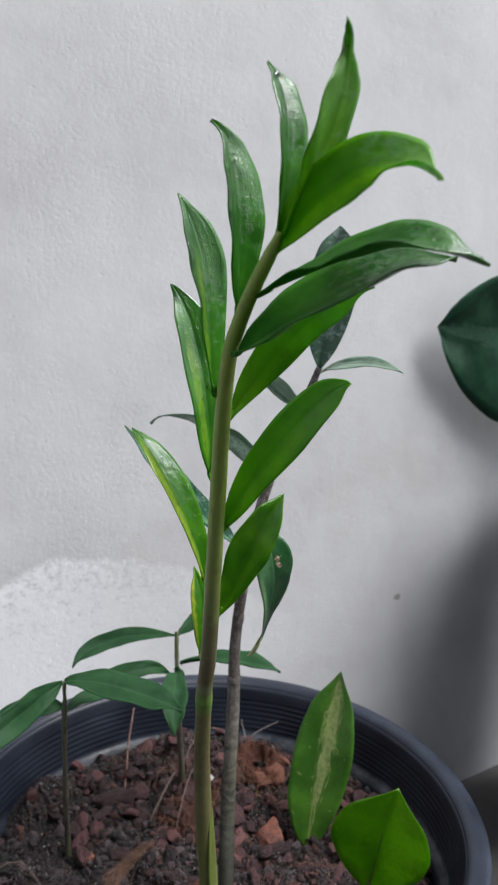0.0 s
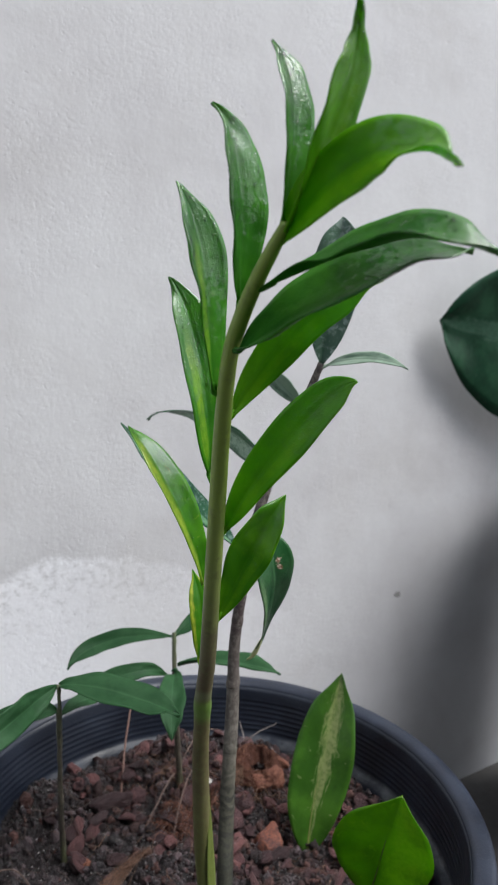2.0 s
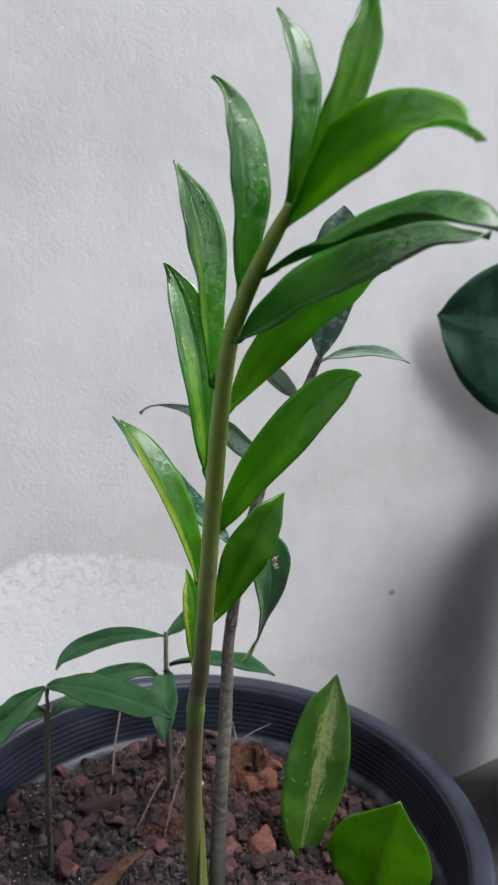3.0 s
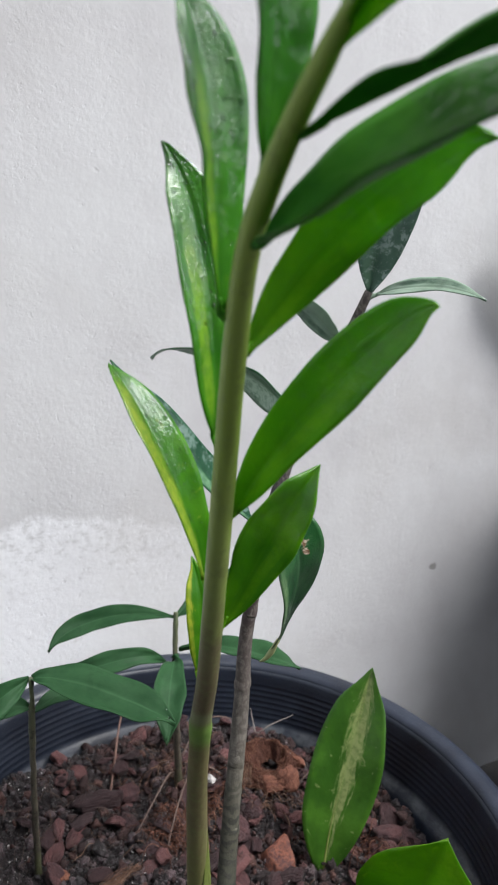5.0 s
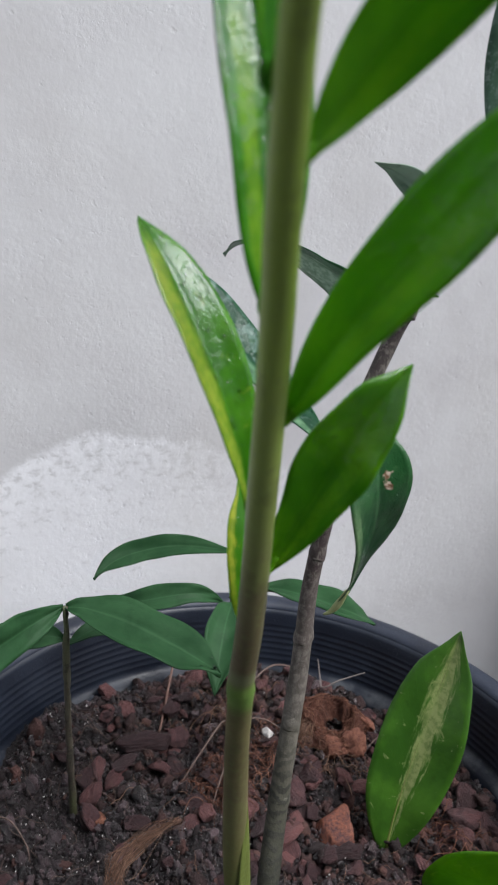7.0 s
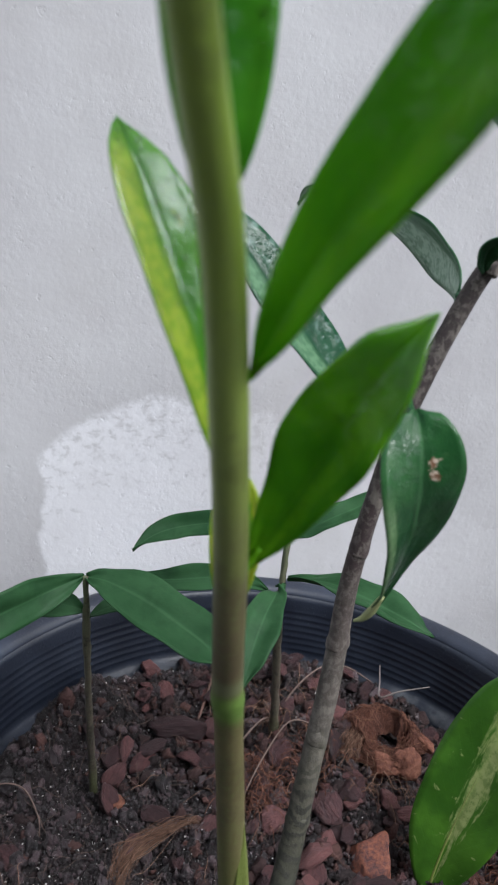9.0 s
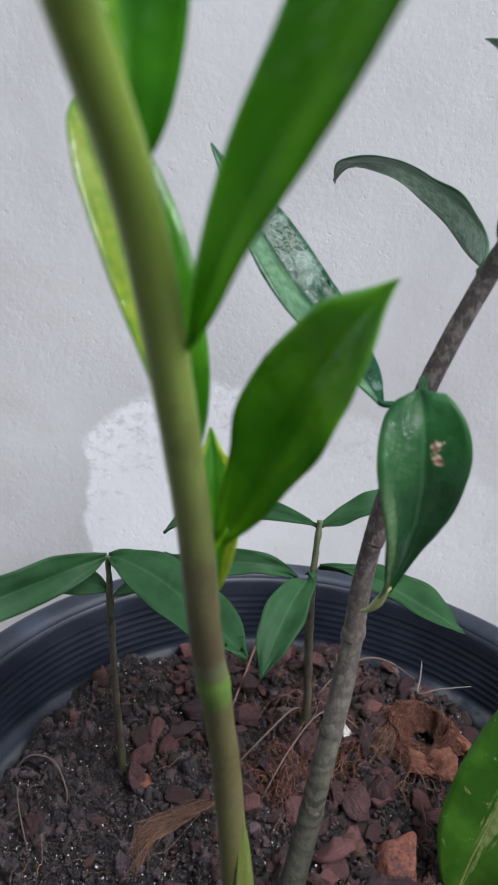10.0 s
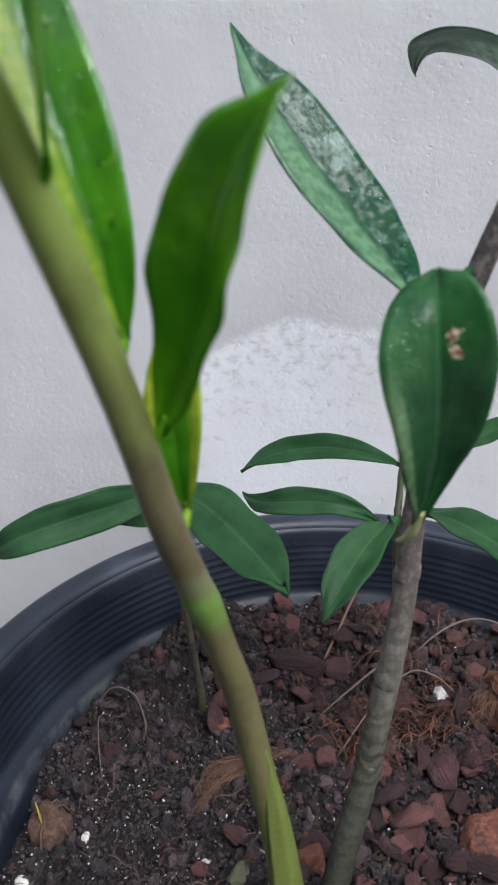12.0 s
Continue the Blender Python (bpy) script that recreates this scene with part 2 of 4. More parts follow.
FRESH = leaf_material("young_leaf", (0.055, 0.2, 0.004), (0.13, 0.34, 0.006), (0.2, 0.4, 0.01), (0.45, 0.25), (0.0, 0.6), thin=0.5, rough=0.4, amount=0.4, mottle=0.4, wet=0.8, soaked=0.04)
# lighter copy of FRESH: light coming through the leaf put into its green
FRESH_BACKLIT = leaf_material("young_leaf_backlit", (0.075, 0.24, 0.005), (0.16, 0.4, 0.007), (0.24, 0.45, 0.01), (0.45, 0.25), (0.0, 0.6), thin=0.52, rough=0.4, amount=0.4, mottle=0.4, wet=0.8, soaked=0.04)
# darker green, with the shadowed areas of these leaves put into the tone
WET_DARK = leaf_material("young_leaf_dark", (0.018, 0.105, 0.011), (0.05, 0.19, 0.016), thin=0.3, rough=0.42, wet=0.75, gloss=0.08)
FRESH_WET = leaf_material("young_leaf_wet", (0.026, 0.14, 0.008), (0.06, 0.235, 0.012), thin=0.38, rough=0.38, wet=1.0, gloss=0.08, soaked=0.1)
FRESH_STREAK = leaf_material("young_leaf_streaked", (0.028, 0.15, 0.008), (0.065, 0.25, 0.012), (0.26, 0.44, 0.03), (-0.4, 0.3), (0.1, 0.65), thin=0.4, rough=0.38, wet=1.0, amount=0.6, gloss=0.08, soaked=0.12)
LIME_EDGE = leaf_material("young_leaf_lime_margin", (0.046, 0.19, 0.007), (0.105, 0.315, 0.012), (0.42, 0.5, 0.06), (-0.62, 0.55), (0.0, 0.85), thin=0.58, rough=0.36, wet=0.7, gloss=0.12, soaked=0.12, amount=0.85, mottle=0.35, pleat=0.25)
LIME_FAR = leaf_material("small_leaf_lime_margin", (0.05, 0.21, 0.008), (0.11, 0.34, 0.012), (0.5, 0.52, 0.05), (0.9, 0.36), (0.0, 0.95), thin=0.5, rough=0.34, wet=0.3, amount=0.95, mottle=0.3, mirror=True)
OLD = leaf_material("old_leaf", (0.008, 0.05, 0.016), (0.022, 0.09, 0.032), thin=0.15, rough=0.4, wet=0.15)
# paler than OLD, partly to stand in for a silvery sky gloss
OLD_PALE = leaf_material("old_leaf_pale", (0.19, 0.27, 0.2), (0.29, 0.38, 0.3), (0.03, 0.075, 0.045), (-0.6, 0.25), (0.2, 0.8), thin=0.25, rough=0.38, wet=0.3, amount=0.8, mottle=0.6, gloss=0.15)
OLD_ARCH = leaf_material("old_leaf_half_silvered", (0.03, 0.095, 0.045), (0.06, 0.16, 0.08), (0.52, 0.63, 0.53), (-0.4, 0.6), (-0.1, 0.72), thin=0.35, rough=0.4, wet=0.3, amount=0.9, mottle=0.35, gloss=0.15, midrib_dark=0.1)
# silver over the whole blade paints its gloss into the colour
OLD_SHEEN = leaf_material("old_leaf_sheen", (0.05, 0.105, 0.07), (0.09, 0.16, 0.115), (0.12, 0.21, 0.14), (-0.5, 0.4), (0.0, 1.0), thin=0.12, rough=0.36, wet=0.2, amount=0.7, mottle=0.4, silver=(0.3, 0.38, 0.34), gloss=0.2, both=True)
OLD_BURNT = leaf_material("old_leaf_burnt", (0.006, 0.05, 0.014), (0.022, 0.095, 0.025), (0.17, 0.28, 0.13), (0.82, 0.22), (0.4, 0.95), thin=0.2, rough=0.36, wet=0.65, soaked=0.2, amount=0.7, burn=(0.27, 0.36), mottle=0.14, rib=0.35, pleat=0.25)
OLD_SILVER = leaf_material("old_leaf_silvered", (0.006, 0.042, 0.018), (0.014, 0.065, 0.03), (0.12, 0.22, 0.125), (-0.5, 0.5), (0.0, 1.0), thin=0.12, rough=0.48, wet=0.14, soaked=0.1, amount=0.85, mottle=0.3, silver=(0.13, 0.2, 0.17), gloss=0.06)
SPROUT = leaf_material("sprout_leaf", (0.02, 0.064, 0.024), (0.036, 0.1, 0.04), thin=0.28, rough=0.5, gloss=0.14, midrib_dark=0.05, rib=0.3, groove=0.12, rim=0.05)
CREAM = leaf_material("cream_banded_leaf", (0.026, 0.082, 0.008), (0.055, 0.145, 0.014), (0.25, 0.3, 0.11), (0.1, 0.24), (0.0, 0.97), thin=0.25, rough=0.4, wet=0.12, flare=1.75, mottle=0.75, ragged=1.4, midrib_dark=0.0)
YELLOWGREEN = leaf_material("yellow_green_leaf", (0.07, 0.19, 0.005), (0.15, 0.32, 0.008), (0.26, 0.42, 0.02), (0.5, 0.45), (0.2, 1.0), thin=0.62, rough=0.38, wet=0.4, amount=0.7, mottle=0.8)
PALE_TIP = leaf_material("dried_leaf_tip", (0.2, 0.24, 0.1), (0.34, 0.36, 0.18), thin=0.2, rough=0.5)
WATER = bpy.data.materials.new("water")
WATER.use_nodes = True
wp = WATER.node_tree.nodes["Principled BSDF"]
wp.inputs["Transmission Weight"].default_value, wp.inputs["IOR"].default_value, wp.inputs["Roughness"].default_value = 1.0, 1.33, 0.02
BROAD = leaf_material("broad_dark_leaf", (0.009, 0.045, 0.022), (0.02, 0.08, 0.038), (0.06, 0.14, 0.09), (0.0, 0.16), (0.0, 1.0), thin=0.15, rough=0.34, wet=0.2, gloss=0.12)
STALK = stem_material("green_stalk", (0.1, 0.12, 0.03), (0.09, 0.125, 0.04), 0.35, 0.41, (0.05, 0.042, 0.02), 60, 0.42, 0.0, 0.28, None, 0.3895,
                      [(0.22, (0.13, 0.155, 0.034)), (0.28, (0.115, 0.118, 0.036)), (0.325, (0.12, 0.103, 0.05)), (0.38, (0.128, 0.11, 0.05)), (0.41, (0.1, 0.078, 0.045)), (0.44, (0.108, 0.098, 0.045)), (0.47, (0.16, 0.2, 0.05)), (0.53, (0.19, 0.275, 0.04))], 0.06)
SHEATH = stem_material("pale_sheath", (0.135, 0.165, 0.038), (0.12, 0.15, 0.036), 0.21, 0.29, None, 80, 0.45)
SHOOT = stem_material("yellow_shoot", (0.3, 0.24, 0.04), (0.34, 0.3, 0.05), 0.21, 0.25, None, 80, 0.45)
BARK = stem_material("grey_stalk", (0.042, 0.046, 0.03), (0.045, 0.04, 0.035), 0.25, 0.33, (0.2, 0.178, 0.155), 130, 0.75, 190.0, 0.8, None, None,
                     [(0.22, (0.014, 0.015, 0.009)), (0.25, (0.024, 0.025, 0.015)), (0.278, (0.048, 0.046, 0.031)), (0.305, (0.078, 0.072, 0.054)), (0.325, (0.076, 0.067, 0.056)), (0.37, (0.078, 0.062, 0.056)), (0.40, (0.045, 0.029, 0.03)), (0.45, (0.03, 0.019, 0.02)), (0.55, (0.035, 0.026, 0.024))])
SPROUT_STALK = stem_material("sprout_stalk", (0.12, 0.1, 0.07), (0.09, 0.11, 0.06), 0.24, 0.36, (0.02, 0.015, 0.013), 130, 0.6, 0.0, 0.85, None, None,
                             [(0.22, (0.035, 0.038, 0.014)), (0.26, (0.07, 0.053, 0.043)), (0.31, (0.095, 0.083, 0.058)), (0.36, (0.1, 0.12, 0.06))])
TWIG = stem_material("twig", (0.13, 0.068, 0.053), (0.15, 0.085, 0.066), 0.2, 0.3, None, 90, 0.7)
ROOT = stem_material("dry_root", (0.09, 0.058, 0.048), (0.11, 0.076, 0.063), 0.2, 0.3, None, 90, 0.8)
WHITE_ROOT = stem_material("pale_root", (0.12, 0.1, 0.095), (0.16, 0.14, 0.13), 0.2, 0.3, None, 90, 0.8)
# set well below the crumb tone, painting shade into the gaps between crumbs
SOIL = rough_material("potting_soil", [(0.25, (0.003638, 0.002292, 0.002702)), (0.5, (0.009875, 0.00619, 0.007129)), (0.75, (0.02599, 0.0165, 0.01769))], 60, 500, 0.5, 0.003, 1.0, spec=0.5)
CRUMB = rough_material("soil_crumbs", [(0.2, (0.007336, 0.004976, 0.006135)), (0.5, (0.0225, 0.0138, 0.0168)), (0.72, (0.058, 0.037, 0.042)), (0.9, (0.125, 0.085, 0.09))], 80, 700, 0.4, 0.002, 1.0, per_island=True, spec=0.7)
CLAY = rough_material("brown_bark_chunk", [(0.22, (0.01129, 0.005584, 0.006666)), (0.48, (0.04681, 0.02025, 0.0225)), (0.8, (0.1614, 0.06631, 0.06333))], 2.2, 9, 0.55, 0.0024, 1.0, per_object=True, spec=0.4, stretch=4.0)
CLAY_FINE = rough_material("bark_crumb", [(0.25, (0.01114, 0.006002, 0.006436)), (0.5, (0.03403, 0.01637, 0.0158)), (0.8, (0.08043, 0.03602, 0.03042))], 60, 520, 0.75, 0.002, 1.0, per_island=True, spec=0.35)
HUSK = rough_material("husk_pith", [(0.3, (0.033, 0.0135, 0.0105)), (0.55, (0.0825, 0.033, 0.0225)), (0.8, (0.1815, 0.075, 0.0495))], 90, 420, 0.9, 0.002, 1.0)
ORANGE = rough_material("orange_clay", [(0.3, (0.06895, 0.02528, 0.01724)), (0.5, (0.1321, 0.05056, 0.03201)), (0.75, (0.2413, 0.1092, 0.07141))], 110, 420, 0.75, 0.002, 0.8)
ORANGE_STONE = rough_material("orange_stone", [(0.4, (0.042, 0.018, 0.019)), (0.5, (0.14, 0.05, 0.032)), (0.62, (0.235, 0.085, 0.045)), (0.75, (0.3, 0.14, 0.085))], 36, 480, 0.7, 0.0015, 0.8)
COIR = rough_material("coir_fibre", [(0.3, (0.058, 0.022, 0.014)), (0.55, (0.115, 0.045, 0.028)), (0.8, (0.19, 0.092, 0.06))], 60, 500, 0.85, 0.001, 0.6, per_island=True)
STRAW = rough_material("straw_fibre", [(0.3, (0.0765, 0.04131, 0.02754)), (0.6, (0.153, 0.08415, 0.05584)), (0.8, (0.2295, 0.1416, 0.09945))], 60, 500, 0.8, 0.001, 0.6, per_island=True)
GRIT = rough_material("soil_grit", [(0.25, (0.02208, 0.02061, 0.02355)), (0.5, (0.06256, 0.05741, 0.06256)), (0.8, (0.1472, 0.1362, 0.1398))], 80, 700, 0.6, 0.001, 0.8, per_island=True, spec=0.5)
PERLITE = rough_material("perlite", [(0.3, (0.25, 0.235, 0.225)), (0.5, (0.44, 0.42, 0.41)), (0.7, (0.62, 0.61, 0.6))], 300, 900, 0.8, 0.001, 0.5)
NODULE = rough_material("bulb_skin", [(0.3, (0.037, 0.019, 0.016)), (0.5, (0.1, 0.056, 0.043)), (0.7, (0.21, 0.125, 0.095))], 260, 700, 0.7, 0.002, 1.0)
PALE_STONE = rough_material("pale_pebble", [(0.3, (0.05, 0.052, 0.032)), (0.7, (0.12, 0.12, 0.07))], 60, 420, 0.8, 0.001, 0.6)
# darkened: shade in the corner by the wall is put into this tone
CONCRETE = rough_material("floor_concrete", [(0.3, (0.045, 0.042, 0.04)), (0.6, (0.07, 0.067, 0.064)), (0.8, (0.11, 0.105, 0.1))], 3, 90, 0.85, 0.002, 0.6)

UNSEEN_WALL = rough_material("weathered_render", [(0.3, (0.09, 0.09, 0.085)), (0.55, (0.14, 0.14, 0.13)), (0.8, (0.2, 0.2, 0.185))], 2.5, 70, 0.85, 0.002, 0.5)


def pot_material(name="black_plastic", pale=1.0):
    m, nt, p = mat(name)
    ob = object_coords(nt)
    a, b = noise_tex(nt, ob, 30, 4), noise_tex(nt, ob, 600, 3)
    dust = smooth(nt, noise_tex(nt, ob, 900, 2, 0.5), 0.66, 0.72)
    sep = nt.nodes.new("ShaderNodeSeparateXYZ")
    nt.links.new(ob, sep.inputs[0])
    line = calc(nt, "ABSOLUTE", calc(nt, "SUBTRACT", sep.outputs[2], 0.2255))
    silt = calc(nt, "MULTIPLY", calc(nt, "SUBTRACT", 1.0, smooth(nt, line, 0.002, 0.007)), smooth(nt, noise_tex(nt, ob, 60, 5, 0.65), 0.35, 0.65))
    silt = calc(nt, "MAXIMUM", calc(nt, "MULTIPLY", silt, 0.55), calc(nt, "MULTIPLY", dust, 0.2))
    nt.links.new(mixc(nt, silt, ramp(nt, a, [(at, tuple(c * pale for c in col)) for at, col in ((0.3, (0.0075, 0.0095, 0.016)), (0.6, (0.013, 0.017, 0.028)), (0.8, (0.024, 0.031, 0.048)))]), (0.12, 0.125, 0.13)), p.inputs["Base Color"])
    nt.links.new(ramp(nt, a, [(0.3, grey(0.3)), (0.7, grey(0.48))]), p.inputs["Roughness"])
    p.inputs["Specular IOR Level"].default_value = 0.38
    bump(nt, p, calc(nt, "ADD", b, dust), 0.3, 0.0005)
    return m


# body tone lowered for shade inside the pot; the rim is a lit copy
POT = pot_material()
POT_RIM = pot_material("black_plastic_rim_lit", 1.3)


def wall_material():
    """Grey cement render: grain, pits, faint stains and a ragged whitewashed patch low on the wall."""
    m, nt, p = mat("cement_render")
    ob = object_coords(nt)
    sep = nt.nodes.new("ShaderNodeSeparateXYZ")
    nt.links.new(ob, sep.inputs[0])
    x, z = sep.outputs[0], sep.outputs[2]
    big, mid = noise_tex(nt, ob, 3.5, 5), noise_tex(nt, ob, 22, 5, 0.6)
    grain, pits = noise_tex(nt, ob, 260, 4, 0.6), noise_tex(nt, ob, 130, 3, 0.5)
    col = ramp(nt, calc(nt, "ADD", calc(nt, "MULTIPLY", big, 0.65), calc(nt, "MULTIPLY", mid, 0.35)),
               [(0.3, (0.42, 0.41, 0.425)), (0.5, (0.50, 0.495, 0.51)), (0.72, (0.56, 0.56, 0.575))])
    col = mixc(nt, calc(nt, "MULTIPLY", smooth(nt, pits, 0.64, 0.74), 0.12), col, (0.36, 0.34, 0.34))
    mp = node(nt, "Mapping")
    mp.inputs["Scale"].default_value = (0.8, 1.0, 1.0)
    nt.links.new(ob, mp.inputs[0])
    mp0 = mp.outputs[0]
    # whitewash daub: clean round lower edge, upper edge dragged out thin by the brush
    torn = calc(nt, "MULTIPLY", calc(nt, "SUBTRACT", noise_tex(nt, ob, 32, 6, 0.62), 0.5), 0.026)
    xs, zs = calc(nt, "ADD", x, torn), calc(nt, "ADD", z, torn)
    left = smooth(nt, xs, -0.284, -0.279)
    q = calc(nt, "ADD", xs, 0.205)
    q = calc(nt, "ADD", calc(nt, "MINIMUM", q, 0.0), calc(nt, "MULTIPLY", calc(nt, "MAXIMUM", q, 0.0), 0.5))
    arch = calc(nt, "ADD", zs, calc(nt, "MULTIPLY", calc(nt, "MULTIPLY", q, q), 6.5))
    top = calc(nt, "SUBTRACT", 1.0, smooth(nt, arch, 0.392, 0.400))
    right = calc(nt, "SUBTRACT", 1.0, calc(nt, "MULTIPLY", smooth(nt, xs, -0.23, -0.08), 0.72))
    right = calc(nt, "MULTIPLY", right, calc(nt, "SUBTRACT", 1.0, smooth(nt, xs, -0.05, 0.12)))
    white = calc(nt, "MULTIPLY", calc(nt, "MULTIPLY", left, top), right)
    scrape = smooth(nt, calc(nt, "ADD", noise_tex(nt, mp0, 150, 5, 0.65, 0.3), calc(nt, "MULTIPLY", smooth(nt, arch, 0.30, 0.395), -0.15)), 0.15, 0.42)
    white = calc(nt, "MULTIPLY", white, scrape)
    col = mixc(nt, white, col, (0.735, 0.735, 0.765))
    # damp soot near the foot of the wall
    stain = calc(nt, "MULTIPLY", smooth(nt, noise_tex(nt, ob, 6, 5, 0.6, 0.4), 0.5, 0.72), 0.25)
    col = mixc(nt, stain, col, (0.36, 0.34, 0.33))
    # a chipped fleck
    dx, dz = calc(nt, "SUBTRACT", x, 0.208), calc(nt, "SUBTRACT", z, 0.286)
    fleck = calc(nt, "ADD", calc(nt, "MULTIPLY", calc(nt, "MULTIPLY", dx, dx), 0.5), calc(nt, "MULTIPLY", dz, dz))
    fleck = calc(nt, "ADD", fleck, calc(nt, "MULTIPLY", calc(nt, "SUBTRACT", grain, 0.5), 0.00003))
    col = mixc(nt, calc(nt, "MULTIPLY", calc(nt, "SUBTRACT", 1.0, smooth(nt, fleck, 0.000008, 0.00002)), 0.7), col, (0.15, 0.14, 0.13))
    nt.links.new(col, p.inputs["Base Color"])
    nt.links.new(ramp(nt, mid, [(0.3, grey(0.55)), (0.7, grey(0.75))]), p.inputs["Roughness"])
    p.inputs["Specular IOR Level"].default_value = 0.35
    mp = node(nt, "Mapping")
    mp.inputs["Scale"].default_value = (0.45, 1.0, 1.0)
    nt.links.new(ob, mp.inputs[0])
    drag = noise_tex(nt, mp.outputs[0], 170, 5, 0.65)
    gritty = smooth(nt, noise_tex(nt, ob, 9, 4, 0.6), 0.4, 0.62)
    holes = smooth(nt, noise_tex(nt, ob, 210, 3, 0.55), 0.6, 0.72)
    sandy = calc(nt, "ADD", calc(nt, "MULTIPLY", grain, 0.75), calc(nt, "MULTIPLY", drag, 0.25))
    sandy = calc(nt, "MULTIPLY", sandy, calc(nt, "MULTIPLY_ADD", gritty, 0.75, 0.35))
    sunk = calc(nt, "ADD", calc(nt, "MULTIPLY", smooth(nt, pits, 0.64, 0.76), 0.4), calc(nt, "MULTIPLY", calc(nt, "MULTIPLY", holes, gritty), 0.45))
    height = calc(nt, "SUBTRACT", calc(nt, "ADD", sandy, calc(nt, "MULTIPLY", mid, 1.6)), sunk)
    bump(nt, p, height, 0.23, 0.002)
    return m


WALL = wall_material()


# ---- builders ----
def mesh_of(name, bm, material, smooth_shade=True):
    me = bpy.data.meshes.new(name)
    bm.to_mesh(me)
    bm.free()
    me.materials.append(material)
    if smooth_shade:
        me.polygons.foreach_set("use_smooth", [True] * len(me.polygons))
    return me


def part(name, bm, material, parent=None, label="", smooth_shade=True):
    ob = new(name, mesh_of(name, bm, material, smooth_shade))
    if parent:
        ob.parent = parent
        if parent.type == "EMPTY":
            ob.matrix_parent_inverse = Matrix.Translation(-Vector(parent.location))
    return tagged(ob, label)


def thing(name, at, label, category, group=""):
    ob = new(name)
    ob.location = at
    ob.empty_display_size = 0.02
    return tagged(ob, label, category, group)


def catmull(points, steps):
    """Points, with any further numbers such as radii, on a smooth curve."""
    p = np.array(points, float)
    p = np.vstack([2 * p[0] - p[1], p, 2 * p[-1] - p[-2]])
    out = []
    for i in range(1, len(p) - 2):
        for k in range(steps):
            t = k / steps
            out.append(0.5 * (2 * p[i] + (p[i + 1] - p[i - 1]) * t + (2 * p[i - 1] - 5 * p[i] + 4 * p[i + 1] - p[i + 2]) * t * t
                              + (3 * p[i] - p[i - 1] - 3 * p[i + 1] + p[i + 2]) * t ** 3))
    out.append(p[-2])
    return np.array(out)


def add_tube(bm, path, sides=12, wobble=0.0, seed=0):
    """path: rows of x, y, z, radius."""
    rings, side = [], None
    for i, row in enumerate(path):
        d = Vector(path[min(i + 1, len(path) - 1)][:3]) - Vector(path[max(i - 1, 0)][:3])
        d.normalize()
        side = (side or d.orthogonal()) - d * d.dot(side or d.orthogonal())
        side.normalize()
        up = d.cross(side)
        ring = []
        for k in range(sides):
            a = 2 * math.pi * k / sides
            w = side * math.cos(a) + up * math.sin(a)
            r = row[3] * (1 + wobble * noise.noise(Vector(row[:3]) * 180 + w * 1.3 + Vector((seed, 0, 0))))
            ring.append(bm.verts.new(Vector(row[:3]) + w * r))
        rings.append(ring)
    for a, b in zip(rings, rings[1:]):
        for k in range(sides):
            bm.faces.new((a[k], a[(k + 1) % sides], b[(k + 1) % sides], b[k]))
    bm.faces.new(rings[0][::-1])
    bm.faces.new(rings[-1])


def tube(path, steps=6, sides=12, wobble=0.05, seed=0):
    bm = bmesh.new()
    add_tube(bm, catmull(path, steps), sides, wobble, seed)
    return bm


def leaf_mesh(base, c1, c2, tip, half, roll, twist, fold, belly, taper=0.8, sharp=0.4, curl=0.0, wave=0.0, edge=0.06, seed=0, rows=30, cols=12, pinch=0.0, spin=0.0):
    """A leaf on a curved midrib from base to tip: half its width, the roll and twist of its face, the fold along the midrib."""
    base, c1, c2, tip = (Vector(p) for p in (base, c1, c2, tip))
    if half < 0:
        half = -half
        roll += math.pi if roll < 0 else -math.pi
    bm = bmesh.new()
    uv = bm.loops.layers.uv.new("UVMap")
    peak = belly / (belly + taper)
    top = peak ** belly * (1 - peak) ** taper
    grid, spot = [], {}
    for i in range(rows + 1):
        u = i / rows
        m = base * (1 - u) ** 3 + c1 * 3 * u * (1 - u) ** 2 + c2 * 3 * u * u * (1 - u) + tip * u ** 3
        d = (c1 - base) * 3 * (1 - u) ** 2 + (c2 - c1) * 6 * u * (1 - u) + (tip - c2) * 3 * u * u
        d.normalize()
        n = Vector((0, -1, 0)) - d * d.dot(Vector((0, -1, 0)))
        n.normalize()
        s = d.cross(n)
        end = min(1.0, max(0.0, (u - 0.63) / 0.19))
        a = roll + twist * (u - 0.5) + spin * max(0.0, u - 0.70) / 0.30
        s, n = s * math.cos(a) + n * math.sin(a), n * math.cos(a) - s * math.sin(a)
        w = max(half * (max(u, 1e-6) ** belly * (1 - u) ** taper) / top, 0.00035 if u < 0.99 else 0.0001)
        w = max(w, 0.0011 * (1 - u / 0.08)) if u < 0.08 else w
        k = min(1.0, max(0.0, (u - 0.78) / 0.19))
        w *= (1 - sharp * k * k * (3 - 2 * k)) * (1 - pinch * end * end * (3 - 2 * end))
        line = []
        for k in range(cols + 1):
            v = 2 * k / cols - 1
            f = math.sin(fold) * abs(v) ** 1.35 - curl * v * v * v * v
            ripple = wave * noise.noise(Vector((u * 6, v * 1.6, seed * 3.7))) * (0.3 + abs(v))
            side = w * (1 + edge * noise.noise(Vector((u * 5, 5.0 if v > 0 else 9.0, seed * 1.7))) * min(1.0, 6 * u))
            p = m + s * (side * v * math.cos(fold)) + n * (w * f + half * ripple)
            vert = bm.verts.new(p)
